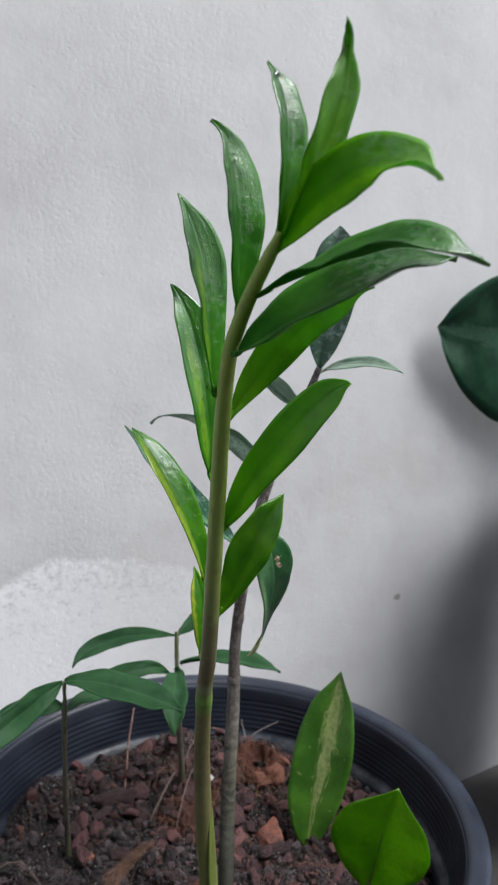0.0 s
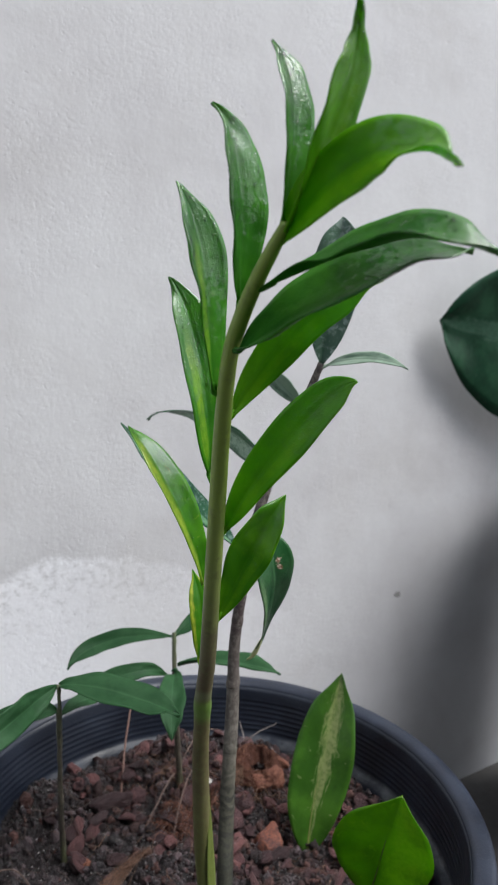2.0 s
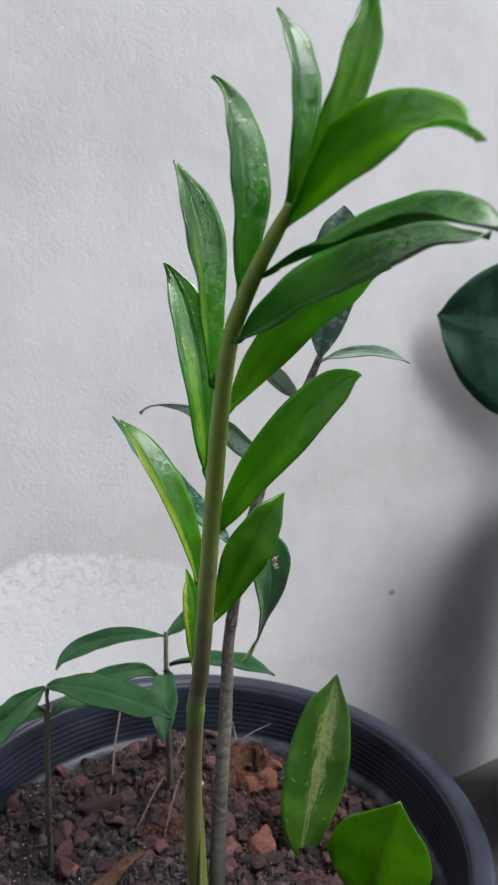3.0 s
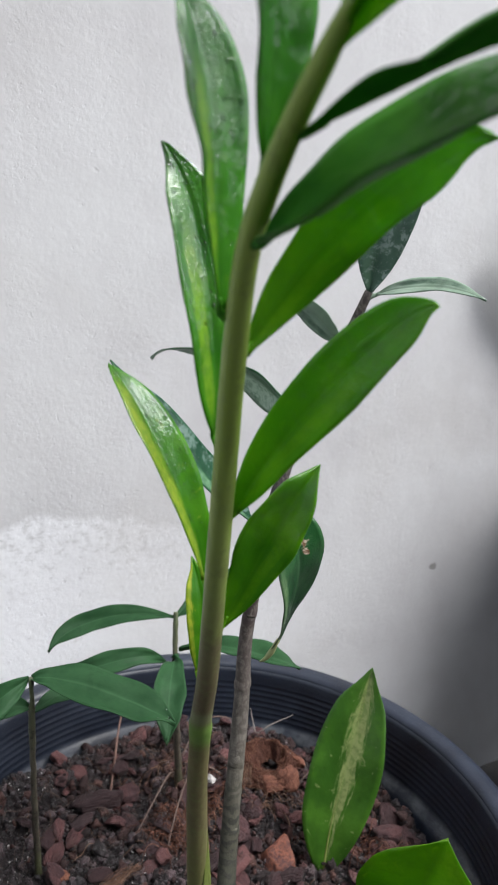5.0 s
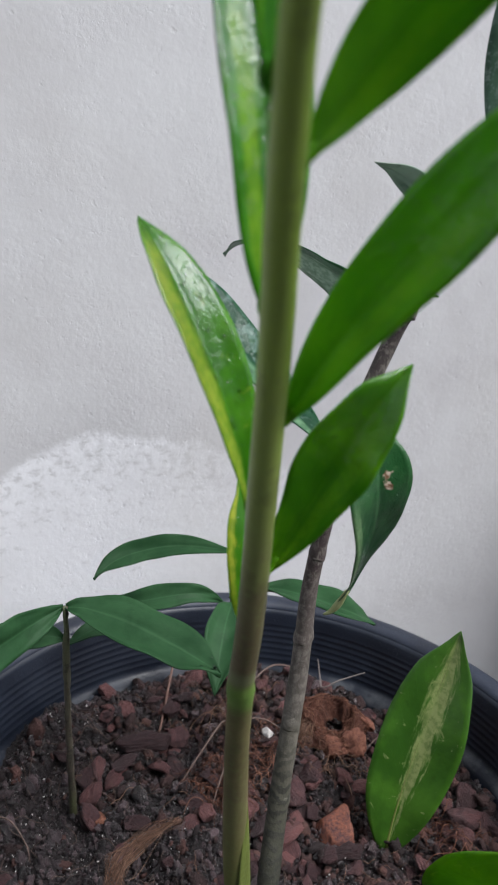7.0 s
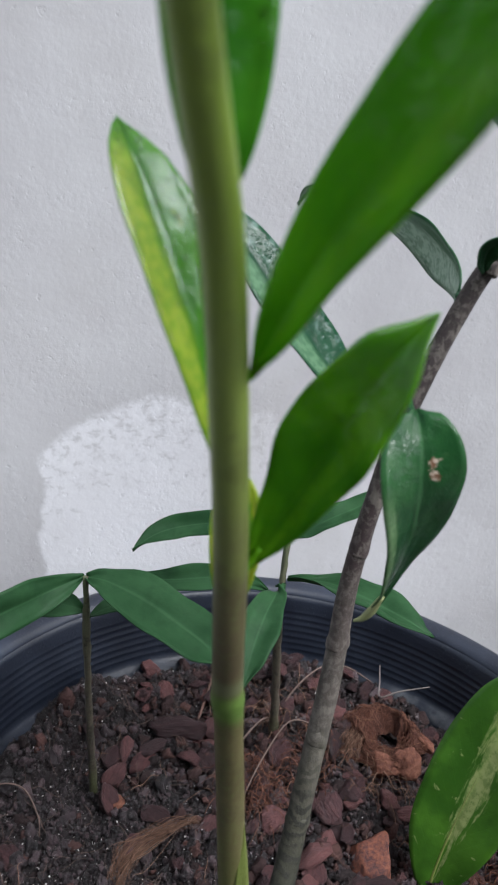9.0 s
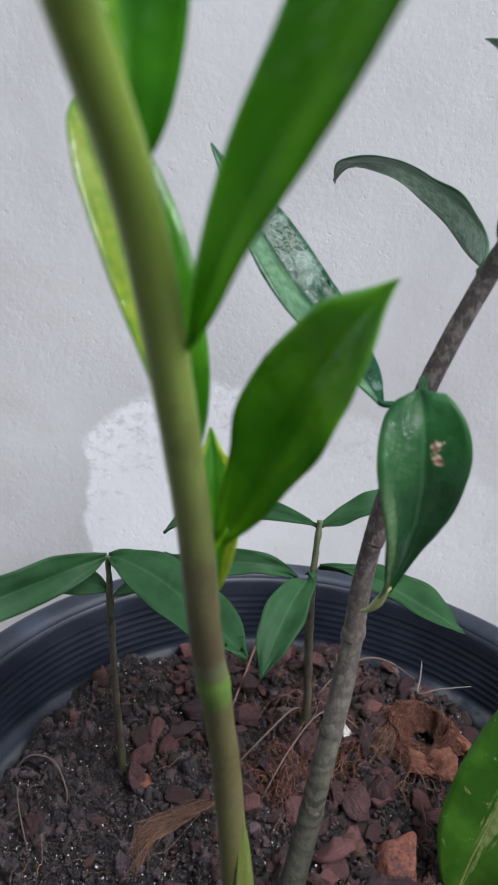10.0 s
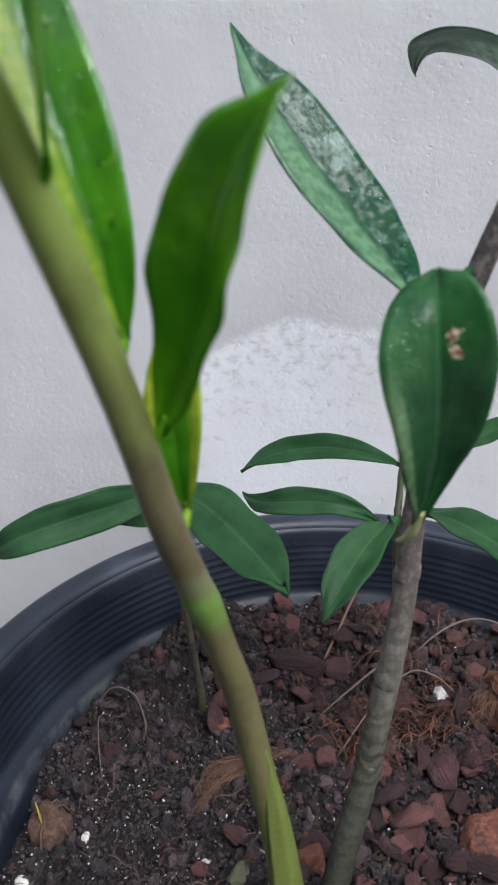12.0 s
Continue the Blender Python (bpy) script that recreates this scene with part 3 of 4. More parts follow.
            spot[vert] = (u, 0.5 + 0.5 * v)
            line.append(vert)
        grid.append(line)
    for a, b in zip(grid, grid[1:]):
        for k in range(cols):
            face = bm.faces.new((a[k], a[k + 1], b[k + 1], b[k]))
            for loop in face.loops:
                loop[uv].uv = spot[loop.vert]
    return bm


COUNT = [0]


def leaf(parent, material, base, c1, c2, tip, half, roll, twist, fold, belly, label="", name="leaf", thick=0.0005, stalk=None, tuck=False, **more):
    """stalk: the place on the stem from which a short petiole runs to the leaf's base."""
    COUNT[0] += 1
    ob = part(name, leaf_mesh(base, c1, c2, tip, half, roll, twist, fold, belly, seed=COUNT[0], **{"wave": 0.1, **more}), material, parent, label)
    mod = ob.modifiers.new("thickness", "SOLIDIFY")
    mod.thickness, mod.offset = thick, 0
    if stalk:
        a, b, on = Vector(stalk), Vector(base), Vector(base).lerp(Vector(c1), 0.12)
        if tuck:
            b, on = Vector(base).lerp(Vector(c1), 0.35) + Vector((-0.001, 0.006, -0.006)), Vector(base).lerp(Vector(c1), 0.4) + Vector((0, 0.002, -0.004))
        mid = a.lerp(b, 0.55) + Vector((0, 0, 0.02 * (b - a).length))
        part("petiole", tube([(*a, 0.0017), (*mid, 0.0014), (*b, 0.0011), (*on, 0.0006)], 4, 8, 0.05), material, ob)
    return ob


def rock_mesh(seed, size, flat=0.7, jag=0.35, level=2, cuts=7, soft=0.9, grain=0.0):
    bm = bmesh.new()
    bmesh.ops.create_icosphere(bm, subdivisions=level, radius=1)
    rng = random.Random(seed)
    planes = [(Vector((rng.gauss(0, 1), rng.gauss(0, 1), rng.gauss(0, 1))).normalized(), rng.uniform(0.45, 0.8)) for _ in range(cuts)]
    for v in bm.verts:
        for n, d in planes:
            over = v.co.dot(n) - d
            if over > 0:
                v.co -= n * over * soft
        v.co *= 1 + jag * 0.5 * noise.noise(v.co * 1.7 + Vector((seed * 3.1, 0, 0))) + grain * noise.noise(v.co * 4.6 + Vector((0, seed * 2.3, 0)))
        v.co = Vector((v.co.x * size[0], v.co.y * size[1], v.co.z * size[2] * flat))
    return bm


# ---- pot, soil, wall, floor ----
PX, PY, RIM, R = -0.022, 0.4556, 0.2768, 0.1865
pot = thing("flower_pot", (PX, PY, 0), "round black plastic flower pot with ribbed inside, filled with soil", "flower pot")


def lathe(profile, sides=160, closed=True):
    bm = bmesh.new()
    rings = []
    for r, z in profile:
        rings.append([bm.verts.new((PX + r * math.cos(2 * math.pi * k / sides), PY + r * math.sin(2 * math.pi * k / sides), z)) for k in range(sides)])
    pairs = list(zip(rings, rings[1:] + rings[:1])) if closed else list(zip(rings, rings[1:]))
    for a, b in pairs:
        for k in range(sides):
            bm.faces.new((a[k], a[(k + 1) % sides], b[(k + 1) % sides], b[k]))
    return bm


def lean_pot(bm):
    """The pot has sunk a little to one side."""
    for v in bm.verts:
        v.co.z -= 0.035 * (v.co.x - PX) * v.co.z / RIM
    return bm


inner = [(R - 0.0150, RIM - 0.0040), (R - 0.0163, RIM - 0.0072), (R - 0.0172, RIM - 0.0125)]
for i in range(7):
    z = RIM - 0.0140 - i * 0.0043
    r = R - 0.0175 - i * 0.00078
    inner += [(r, z), (r - 0.00017, z - 0.0005), (r - 0.0002, z - 0.0009), (r - 0.00009, z - 0.0015), (r - 0.0003, z - 0.0032)]
inner += [(R - 0.0240, RIM - 0.0465), (R - 0.0272, RIM - 0.0480), (R - 0.0290, RIM - 0.058), (R - 0.036, 0.15), (R - 0.06, 0.012)]
part("body", lean_pot(lathe([(0.0005, 0.012)] + [(R - 0.06, 0.0)] + [(R - 0.014, RIM - 0.04)] + [(R - 0.0135, RIM - 0.0040)] + inner + [(0.0005, 0.014)], closed=False)), POT, pot)
part("rim", lean_pot(lathe([(R - 0.0125, RIM - 0.034), (R - 0.002, RIM - 0.034), (R, RIM - 0.032), (R, RIM - 0.003), (R - 0.0012, RIM - 0.0006), (R - 0.004, RIM + 0.0004),
                   (R - 0.011, RIM - 0.0004), (R - 0.0145, RIM - 0.0025), (R - 0.0158, RIM - 0.0066), (R - 0.0130, RIM - 0.0066)])), POT_RIM, pot, "rolled black rim")


def soil_height(x, y):
    r = math.hypot(x - PX, y - PY)
    z = 0.219 + 0.010 * noise.noise(Vector((x * 16, y * 16, 1.3))) + 0.008 * noise.noise(Vector((x * 45, y * 45, 5.1)))
    z += 0.004 * noise.noise(Vector((x * 120, y * 120, 2.2)))
    z += 0.012 * min(1.0, max(0.0, (y - 0.46) / 0.12)) * max(0.0, 1 - (r / 0.16) ** 4)
    z += 0.019 * math.exp(-((x + 0.160) ** 2 + (y - 0.508) ** 2) / 0.0009) - 0.016 * math.exp(-((x - 0.055) ** 2 + (y - 0.492) ** 2) / 0.0016) - 0.006 * math.exp(-((x + 0.102) ** 2 + (y - 0.530) ** 2) / 0.0005)
    banked = max(0.0, min(1.0, (0.8 * (y - PY) - 0.6 * (x - PX)) / 0.1)) * max(0.0, min(1.0, (r - 0.122) / 0.025))
    z += 0.014 * banked
    z -= 0.022 * max(0.0, r / 0.155 - 0.8) * (1.4 if x < -0.1 else 1.0)
    return z


def crumbly(x, y):
    """The soil's lumps and crumbs on top of its broad shape."""
    lump = noise.voronoi(Vector((x * 190, y * 190, 3.3)))[0][0]
    small = noise.voronoi(Vector((x * 430, y * 430, 7.7)))[0][0]
    return soil_height(x, y) + 0.0065 * (0.4 - lump) + 0.0028 * (0.45 - small) + 0.0012 * noise.noise(Vector((x * 900, y * 900, 1)))


STEP, spots, faces = 0.00088, {}, []
reach = int(0.161 / STEP)
points = []
for i in range(-reach, reach + 1):
    for k in range(-reach, reach + 1):
        x, y = i * STEP, k * STEP
        if math.hypot(x, y) < 0.161:
            spots[i, k] = len(points)
            points.append((PX + x, PY + y, crumbly(PX + x, PY + y)))
for (i, k), n in spots.items():
    quad = [spots.get(c) for c in ((i, k), (i + 1, k), (i + 1, k + 1), (i, k + 1))]
    if None not in quad:
        faces.append(quad)
me = bpy.data.meshes.new("potting_soil")
me.from_pydata(points, [], faces)
me.polygons.foreach_set("use_smooth", [True] * len(faces))
me.materials.append(SOIL)
soil = tagged(new("potting_soil", me), "dark brown damp potting soil filling the black pot", "soil", kind="stuff")

WALL_ANGLE = math.atan(0.63)
bm = bmesh.new()
bmesh.ops.create_cube(bm, size=1)
for v in bm.verts:
    v.co = Vector((v.co.x * 9.0, v.co.y * 0.12 + 0.06, v.co.z * 2.6 + 1.3))
wall = tagged(part("wall_north", bm, WALL, smooth_shade=False), "grey cement-rendered wall with pits, stains and a whitewashed patch", "wall", kind="structure")
wall.matrix_world = pose(0, 0.72, 0, 0, 0, math.degrees(WALL_ANGLE))
bm = bmesh.new()
bmesh.ops.create_grid(bm, x_segments=4, y_segments=4, size=60)
ground = tagged(part("ground", bm, CONCRETE, smooth_shade=False), "worn grey concrete yard floor", "floor", kind="structure")

# unseen wall added behind the camera to close off low sky light and reflections
bm = bmesh.new()
bmesh.ops.create_cube(bm, size=1)
for v in bm.verts:
    v.co = Vector((v.co.x * 5.6 - 1.7, v.co.y * 0.15, v.co.z * 2.8 + 1.4))
far_wall = tagged(part("unseen_wall", bm, UNSEEN_WALL, smooth_shade=False), "plain weathered grey wall, unseen, added to block low sky light", "wall", kind="structure")
far_wall.matrix_world = pose(1.25, -1.35, 0, 0, 0, math.degrees(WALL_ANGLE))

# ---- the young plant ----
young = thing("zz_plant", (-0.0205, 0.4085, 0.21), "young upright plant with glossy bright green leaves in the black pot", "plant")
part("stem", tube([(-0.0205, 0.4095, 0.195, 0.0062), (-0.0214, 0.408, 0.247, 0.0058), (-0.0239, 0.4042, 0.285, 0.0053), (-0.0242, 0.394, 0.343, 0.0049), (-0.0231, 0.3865, 0.368, 0.0046), (-0.0221, 0.3815, 0.3835, 0.0047), (-0.0217, 0.3785, 0.3915, 0.0051), (-0.0210, 0.3755, 0.3995, 0.0046),
                   (-0.0180, 0.366, 0.423, 0.0044), (-0.0160, 0.3585, 0.449, 0.0043), (-0.0137, 0.3475, 0.481, 0.0042), (-0.0103, 0.330, 0.5242, 0.0040), (-0.0075, 0.310, 0.555, 0.0037),
                   (-0.0036, 0.290, 0.586, 0.0033), (0.0015, 0.279, 0.602, 0.0031), (0.0070, 0.270, 0.6145, 0.0029), (0.0130, 0.262, 0.6255, 0.0025), (0.0165, 0.256, 0.632, 0.0016)], 5, 20, 0.025), STALK, young)
leaf(young, SHEATH, (-0.0150, 0.4088, 0.198), (-0.0150, 0.4072, 0.243), (-0.0172, 0.4030, 0.285), (-0.0195, 0.3985, 0.322), 0.0072, -1.30, 0.0, -0.5, 0.3, "pale green sheath at the foot", "sheath", wave=0.0, taper=0.8)

YOUNG = {}
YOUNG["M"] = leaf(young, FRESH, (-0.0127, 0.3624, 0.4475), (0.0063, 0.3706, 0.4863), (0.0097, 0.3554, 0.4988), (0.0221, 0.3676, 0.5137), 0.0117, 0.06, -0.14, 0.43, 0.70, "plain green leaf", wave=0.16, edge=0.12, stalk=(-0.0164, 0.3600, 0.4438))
YOUNG["L"] = leaf(young, FRESH_BACKLIT, (-0.0075, 0.3415, 0.5019), (0.0025, 0.3381, 0.5273), (0.0414, 0.3195, 0.5776), (0.0501, 0.3154, 0.5752), 0.0107, 0.48, -0.26, 0.21, 0.78, "long plain green leaf", wave=0.1, edge=0.14, stalk=(-0.0123, 0.3405, 0.4983))
YOUNG["K"] = leaf(young, FRESH_BACKLIT, (-0.0044, 0.3071, 0.5602), (0.0114, 0.3224, 0.5898), (0.0387, 0.3002, 0.6198), (0.0560, 0.2940, 0.6161), 0.0102, -0.36, 0.19, 0.15, 0.81, stalk=(-0.0071, 0.3080, 0.5581), wave=0.1, edge=0.13)
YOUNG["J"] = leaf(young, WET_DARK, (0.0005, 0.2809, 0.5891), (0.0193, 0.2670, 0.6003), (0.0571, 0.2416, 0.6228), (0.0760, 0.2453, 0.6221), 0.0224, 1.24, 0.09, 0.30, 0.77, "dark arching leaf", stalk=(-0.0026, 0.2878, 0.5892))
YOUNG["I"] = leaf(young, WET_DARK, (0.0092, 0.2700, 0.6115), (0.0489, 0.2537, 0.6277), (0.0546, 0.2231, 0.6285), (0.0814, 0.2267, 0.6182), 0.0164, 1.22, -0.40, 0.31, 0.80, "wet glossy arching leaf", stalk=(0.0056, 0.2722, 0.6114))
YOUNG["H"] = leaf(young, FRESH_BACKLIT, (0.0134, 0.2621, 0.6252), (0.0404, 0.2342, 0.6630), (0.0635, 0.2464, 0.6519), (0.0606, 0.2061, 0.6397), 0.0127, 0.65, 0.44, 0.24, 0.76, "bright leaf with curled tip", taper=1.0, sharp=0.2, pinch=0.5, spin=0.9)
YOUNG["G"] = leaf(young, FRESH_BACKLIT, (0.0164, 0.2569, 0.6291), (0.0287, 0.2505, 0.6534), (0.0406, 0.2513, 0.6882), (0.0357, 0.2327, 0.6928), 0.0135, -1.11, 0.13, 0.19, 0.85, "bright top leaf", sharp=0.0, pinch=0.74, spin=1.5)
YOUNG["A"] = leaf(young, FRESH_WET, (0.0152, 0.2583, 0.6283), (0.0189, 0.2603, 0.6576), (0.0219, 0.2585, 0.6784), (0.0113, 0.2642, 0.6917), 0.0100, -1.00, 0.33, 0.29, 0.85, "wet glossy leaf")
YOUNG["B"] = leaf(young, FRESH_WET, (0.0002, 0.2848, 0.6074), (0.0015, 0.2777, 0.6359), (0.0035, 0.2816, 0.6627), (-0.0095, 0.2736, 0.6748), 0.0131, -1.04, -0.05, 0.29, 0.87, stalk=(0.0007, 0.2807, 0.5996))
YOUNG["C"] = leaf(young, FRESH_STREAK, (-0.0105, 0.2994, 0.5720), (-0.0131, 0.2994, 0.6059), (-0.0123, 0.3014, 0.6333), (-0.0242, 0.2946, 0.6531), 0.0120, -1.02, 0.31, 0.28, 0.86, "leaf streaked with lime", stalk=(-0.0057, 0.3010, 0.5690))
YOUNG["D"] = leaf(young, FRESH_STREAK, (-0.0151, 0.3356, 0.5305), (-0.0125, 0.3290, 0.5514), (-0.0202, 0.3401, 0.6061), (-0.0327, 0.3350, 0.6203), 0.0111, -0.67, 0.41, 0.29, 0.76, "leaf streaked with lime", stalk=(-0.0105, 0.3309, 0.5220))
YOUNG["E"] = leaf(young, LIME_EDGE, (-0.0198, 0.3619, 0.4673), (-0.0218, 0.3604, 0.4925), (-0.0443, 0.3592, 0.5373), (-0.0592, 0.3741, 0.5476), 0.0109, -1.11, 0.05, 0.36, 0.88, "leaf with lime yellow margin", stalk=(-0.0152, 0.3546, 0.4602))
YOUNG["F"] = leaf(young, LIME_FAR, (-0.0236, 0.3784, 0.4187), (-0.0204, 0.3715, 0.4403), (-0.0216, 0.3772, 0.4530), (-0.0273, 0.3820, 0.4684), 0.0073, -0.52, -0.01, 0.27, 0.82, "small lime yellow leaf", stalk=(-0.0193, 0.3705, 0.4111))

# ---- the older plant behind ----
older = thing("zz_plant", (-0.0115, 0.418, 0.21), "older plant with ringed grey stem and dark green leaves", "plant")
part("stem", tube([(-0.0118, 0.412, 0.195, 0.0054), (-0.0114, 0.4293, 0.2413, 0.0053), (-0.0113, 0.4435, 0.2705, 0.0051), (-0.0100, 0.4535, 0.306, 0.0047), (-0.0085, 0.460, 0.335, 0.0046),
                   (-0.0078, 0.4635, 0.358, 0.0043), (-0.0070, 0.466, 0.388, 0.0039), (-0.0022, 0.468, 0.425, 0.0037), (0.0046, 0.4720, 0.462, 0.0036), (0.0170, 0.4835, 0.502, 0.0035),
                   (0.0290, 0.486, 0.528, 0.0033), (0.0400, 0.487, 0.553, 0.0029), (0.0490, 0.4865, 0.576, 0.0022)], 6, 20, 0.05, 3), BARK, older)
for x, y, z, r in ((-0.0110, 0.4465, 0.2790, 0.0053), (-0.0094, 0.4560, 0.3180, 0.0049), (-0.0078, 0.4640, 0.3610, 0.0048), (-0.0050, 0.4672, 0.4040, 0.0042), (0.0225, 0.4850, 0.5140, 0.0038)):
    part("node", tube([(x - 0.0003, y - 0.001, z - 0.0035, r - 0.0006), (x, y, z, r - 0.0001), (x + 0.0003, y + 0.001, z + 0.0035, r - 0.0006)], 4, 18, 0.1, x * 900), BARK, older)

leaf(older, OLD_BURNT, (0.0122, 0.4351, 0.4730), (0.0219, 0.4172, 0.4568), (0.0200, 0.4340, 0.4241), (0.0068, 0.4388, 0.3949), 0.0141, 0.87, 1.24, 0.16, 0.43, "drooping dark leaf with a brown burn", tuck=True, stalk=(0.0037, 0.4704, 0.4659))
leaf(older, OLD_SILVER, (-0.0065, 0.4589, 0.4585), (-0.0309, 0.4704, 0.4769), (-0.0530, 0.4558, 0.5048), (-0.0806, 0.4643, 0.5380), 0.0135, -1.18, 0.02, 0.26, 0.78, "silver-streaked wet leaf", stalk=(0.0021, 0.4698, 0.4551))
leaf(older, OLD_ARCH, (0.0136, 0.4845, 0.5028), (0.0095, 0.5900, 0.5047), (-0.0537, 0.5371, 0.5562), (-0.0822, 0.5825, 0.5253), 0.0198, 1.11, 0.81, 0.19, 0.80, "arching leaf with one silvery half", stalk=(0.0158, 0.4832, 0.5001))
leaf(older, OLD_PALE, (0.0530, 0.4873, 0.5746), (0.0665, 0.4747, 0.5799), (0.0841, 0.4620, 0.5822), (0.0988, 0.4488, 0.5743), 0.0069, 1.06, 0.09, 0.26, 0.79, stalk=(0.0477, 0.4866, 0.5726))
leaf(older, OLD_SHEEN, (0.0494, 0.4862, 0.5754), (0.0534, 0.4850, 0.6064), (0.0622, 0.4813, 0.6555), (0.0606, 0.4868, 0.6698), 0.0168, 0.24, -0.03, 0.25, 0.82)
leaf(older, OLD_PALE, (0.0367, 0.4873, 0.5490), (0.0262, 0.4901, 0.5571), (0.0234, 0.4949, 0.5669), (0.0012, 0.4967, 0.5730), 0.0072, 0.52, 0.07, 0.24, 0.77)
part("drip_tip", tube([(0.0106, 0.4376, 0.4030, 0.0009), (0.0074, 0.4386, 0.3955, 0.0016), (0.0048, 0.4388, 0.3915, 0.0012), (0.0016, 0.4388, 0.3893, 0.0004)], 5, 8, 0.1), PALE_TIP, older, "pale dried leaf tip")
leaf(older, OLD, (0.0212, 0.4815, 0.5120), (0.0200, 0.4760, 0.5190), (0.0225, 0.4740, 0.5250), (0.0335, 0.4750, 0.5216), 0.0045, -0.6, 0.4, 0.45, 0.6, "small withered bract", wave=0.15)

# ---- two seedlings ----
sprout = thing("seedling", (-0.1285, 0.4675, 0.21), "small seedling with thin brown stem and dull green leaves", "seedling", "seedlings in the pot")
part("stem", tube([(-0.129, 0.469, 0.2, 0.0022), (-0.1288, 0.466, 0.24, 0.0020), (-0.1280, 0.463, 0.27, 0.0018), (-0.1268, 0.460, 0.30, 0.0017), (-0.1252, 0.4565, 0.338, 0.0019), (-0.1246, 0.4555, 0.346, 0.0014), (-0.1243, 0.455, 0.3615, 0.0013)], 8, 10, 0.45), SPROUT_STALK, sprout)

leaf(sprout, SPROUT, (-0.1240, 0.4553, 0.3609), (-0.1057, 0.4585, 0.3647), (-0.0546, 0.4426, 0.3553), (-0.0412, 0.4380, 0.3507), 0.0128, 1.24, 0.09, 0.26, 0.77, wave=0.22, edge=0.2)
leaf(sprout, SPROUT, (-0.1260, 0.4565, 0.3606), (-0.1449, 0.4425, 0.3506), (-0.1369, 0.3757, 0.3694), (-0.1798, 0.3946, 0.3336), 0.0098, -0.30, -0.01, 0.27, 0.75, wave=0.22, edge=0.2)
leaf(sprout, SPROUT, (-0.1255, 0.4560, 0.342), (-0.137, 0.452, 0.347), (-0.156, 0.446, 0.344), (-0.178, 0.440, 0.335), 0.0085, -1.0, 0.0, 0.25, 0.8)
leaf(sprout, SPROUT, (-0.1244, 0.4560, 0.338), (-0.118, 0.466, 0.343), (-0.110, 0.478, 0.342), (-0.102, 0.488, 0.334), 0.0055, 1.2, 0.0, 0.25, 0.8)

sprout = thing("seedling", (-0.0545, 0.5438, 0.22), "seedling with arching dull green leaves near the pot rim", "seedling", "seedlings in the pot")
part("stem", tube([(-0.0540, 0.5440, 0.205, 0.0026), (-0.0545, 0.5438, 0.24, 0.0025), (-0.0565, 0.542, 0.29, 0.0022), (-0.0572, 0.541, 0.327, 0.0021), (-0.0574, 0.5435, 0.354, 0.0016), (-0.0575, 0.5445, 0.3605, 0.0014)], 8, 10, 0.45, 2), SPROUT_STALK, sprout)

leaf(sprout, SPROUT, (-0.0584, 0.5442, 0.3572), (-0.0946, 0.5492, 0.3605), (-0.1323, 0.5347, 0.3517), (-0.1344, 0.5136, 0.3431), 0.0077, -0.79, 0.05, 0.26, 0.85, wave=0.22, edge=0.2)
leaf(sprout, SPROUT, (-0.0573, 0.5458, 0.3560), (-0.0446, 0.5578, 0.3646), (-0.0222, 0.5716, 0.3765), (-0.0034, 0.5841, 0.3859), 0.0081, 0.97, 0.06, 0.26, 0.76, wave=0.22, edge=0.2)
leaf(sprout, SPROUT, (-0.0547, 0.5427, 0.3338), (-0.0223, 0.5424, 0.3451), (0.0156, 0.5138, 0.3469), (0.0260, 0.5199, 0.3383), 0.0117, 1.53, -0.18, 0.28, 0.82, wave=0.22, edge=0.2)
leaf(sprout, SPROUT, (-0.0622, 0.5310, 0.3312), (-0.0765, 0.5090, 0.3573), (-0.1099, 0.4992, 0.3305), (-0.1329, 0.5122, 0.3330), 0.0072, -0.71, -0.00, 0.27, 0.79, wave=0.22, edge=0.2)
leaf(sprout, SPROUT, (-0.0558, 0.5407, 0.3322), (-0.0559, 0.5085, 0.3351), (-0.0540, 0.4920, 0.3228), (-0.0508, 0.4710, 0.3128), 0.0102, 0.39, 0.07, 0.26, 0.82, wave=0.22, edge=0.2)

# ---- two leaf cuttings stuck in the soil ----
cutting = thing("leaf_cutting", (0.048, 0.499, 0.205), "upright green leaf cutting with a cream central band", "leaf cutting", "leaf cuttings in the soil")
leaf(cutting, CREAM, (0.0478, 0.4988, 0.2028), (0.0497, 0.5094, 0.2412), (0.0686, 0.5365, 0.2922), (0.0763, 0.5463, 0.3272), 0.0237, 0.21, 0.23, 0.22, 0.76, wave=0.06)
part("midrib", tube([(0.0478, 0.4988, 0.2028, 0.0013), (0.0497, 0.5046, 0.2208, 0.0007), (0.0548, 0.5145, 0.2465, 0.0004), (0.0635, 0.5284, 0.2794, 0.0003), (0.0731, 0.5421, 0.3140, 0.0002)], 5, 8, 0.05), SHEATH, cutting, "pale midrib")
cutting = thing("leaf_cutting", (0.083, 0.43, 0.22), "broad yellow-green leaf cutting standing in the soil", "leaf cutting", "leaf cuttings in the soil")
leaf(cutting, YELLOWGREEN, (0.0833, 0.4298, 0.2289), (0.0905, 0.4238, 0.2634), (0.0889, 0.4144, 0.2861), (0.0978, 0.4079, 0.3174), 0.0325, 0.32, -0.03, 0.22, 0.82, wave=0.06)
part("midrib", tube([(0.0833, 0.4298, 0.2289, 0.0013), (0.0860, 0.4269, 0.2437, 0.0007), (0.0885, 0.4225, 0.2617, 0.0004), (0.0909, 0.4167, 0.2827, 0.0003), (0.0950, 0.4104, 0.3065, 0.0002)], 5, 8, 0.05), SHEATH, cutting, "pale midrib")

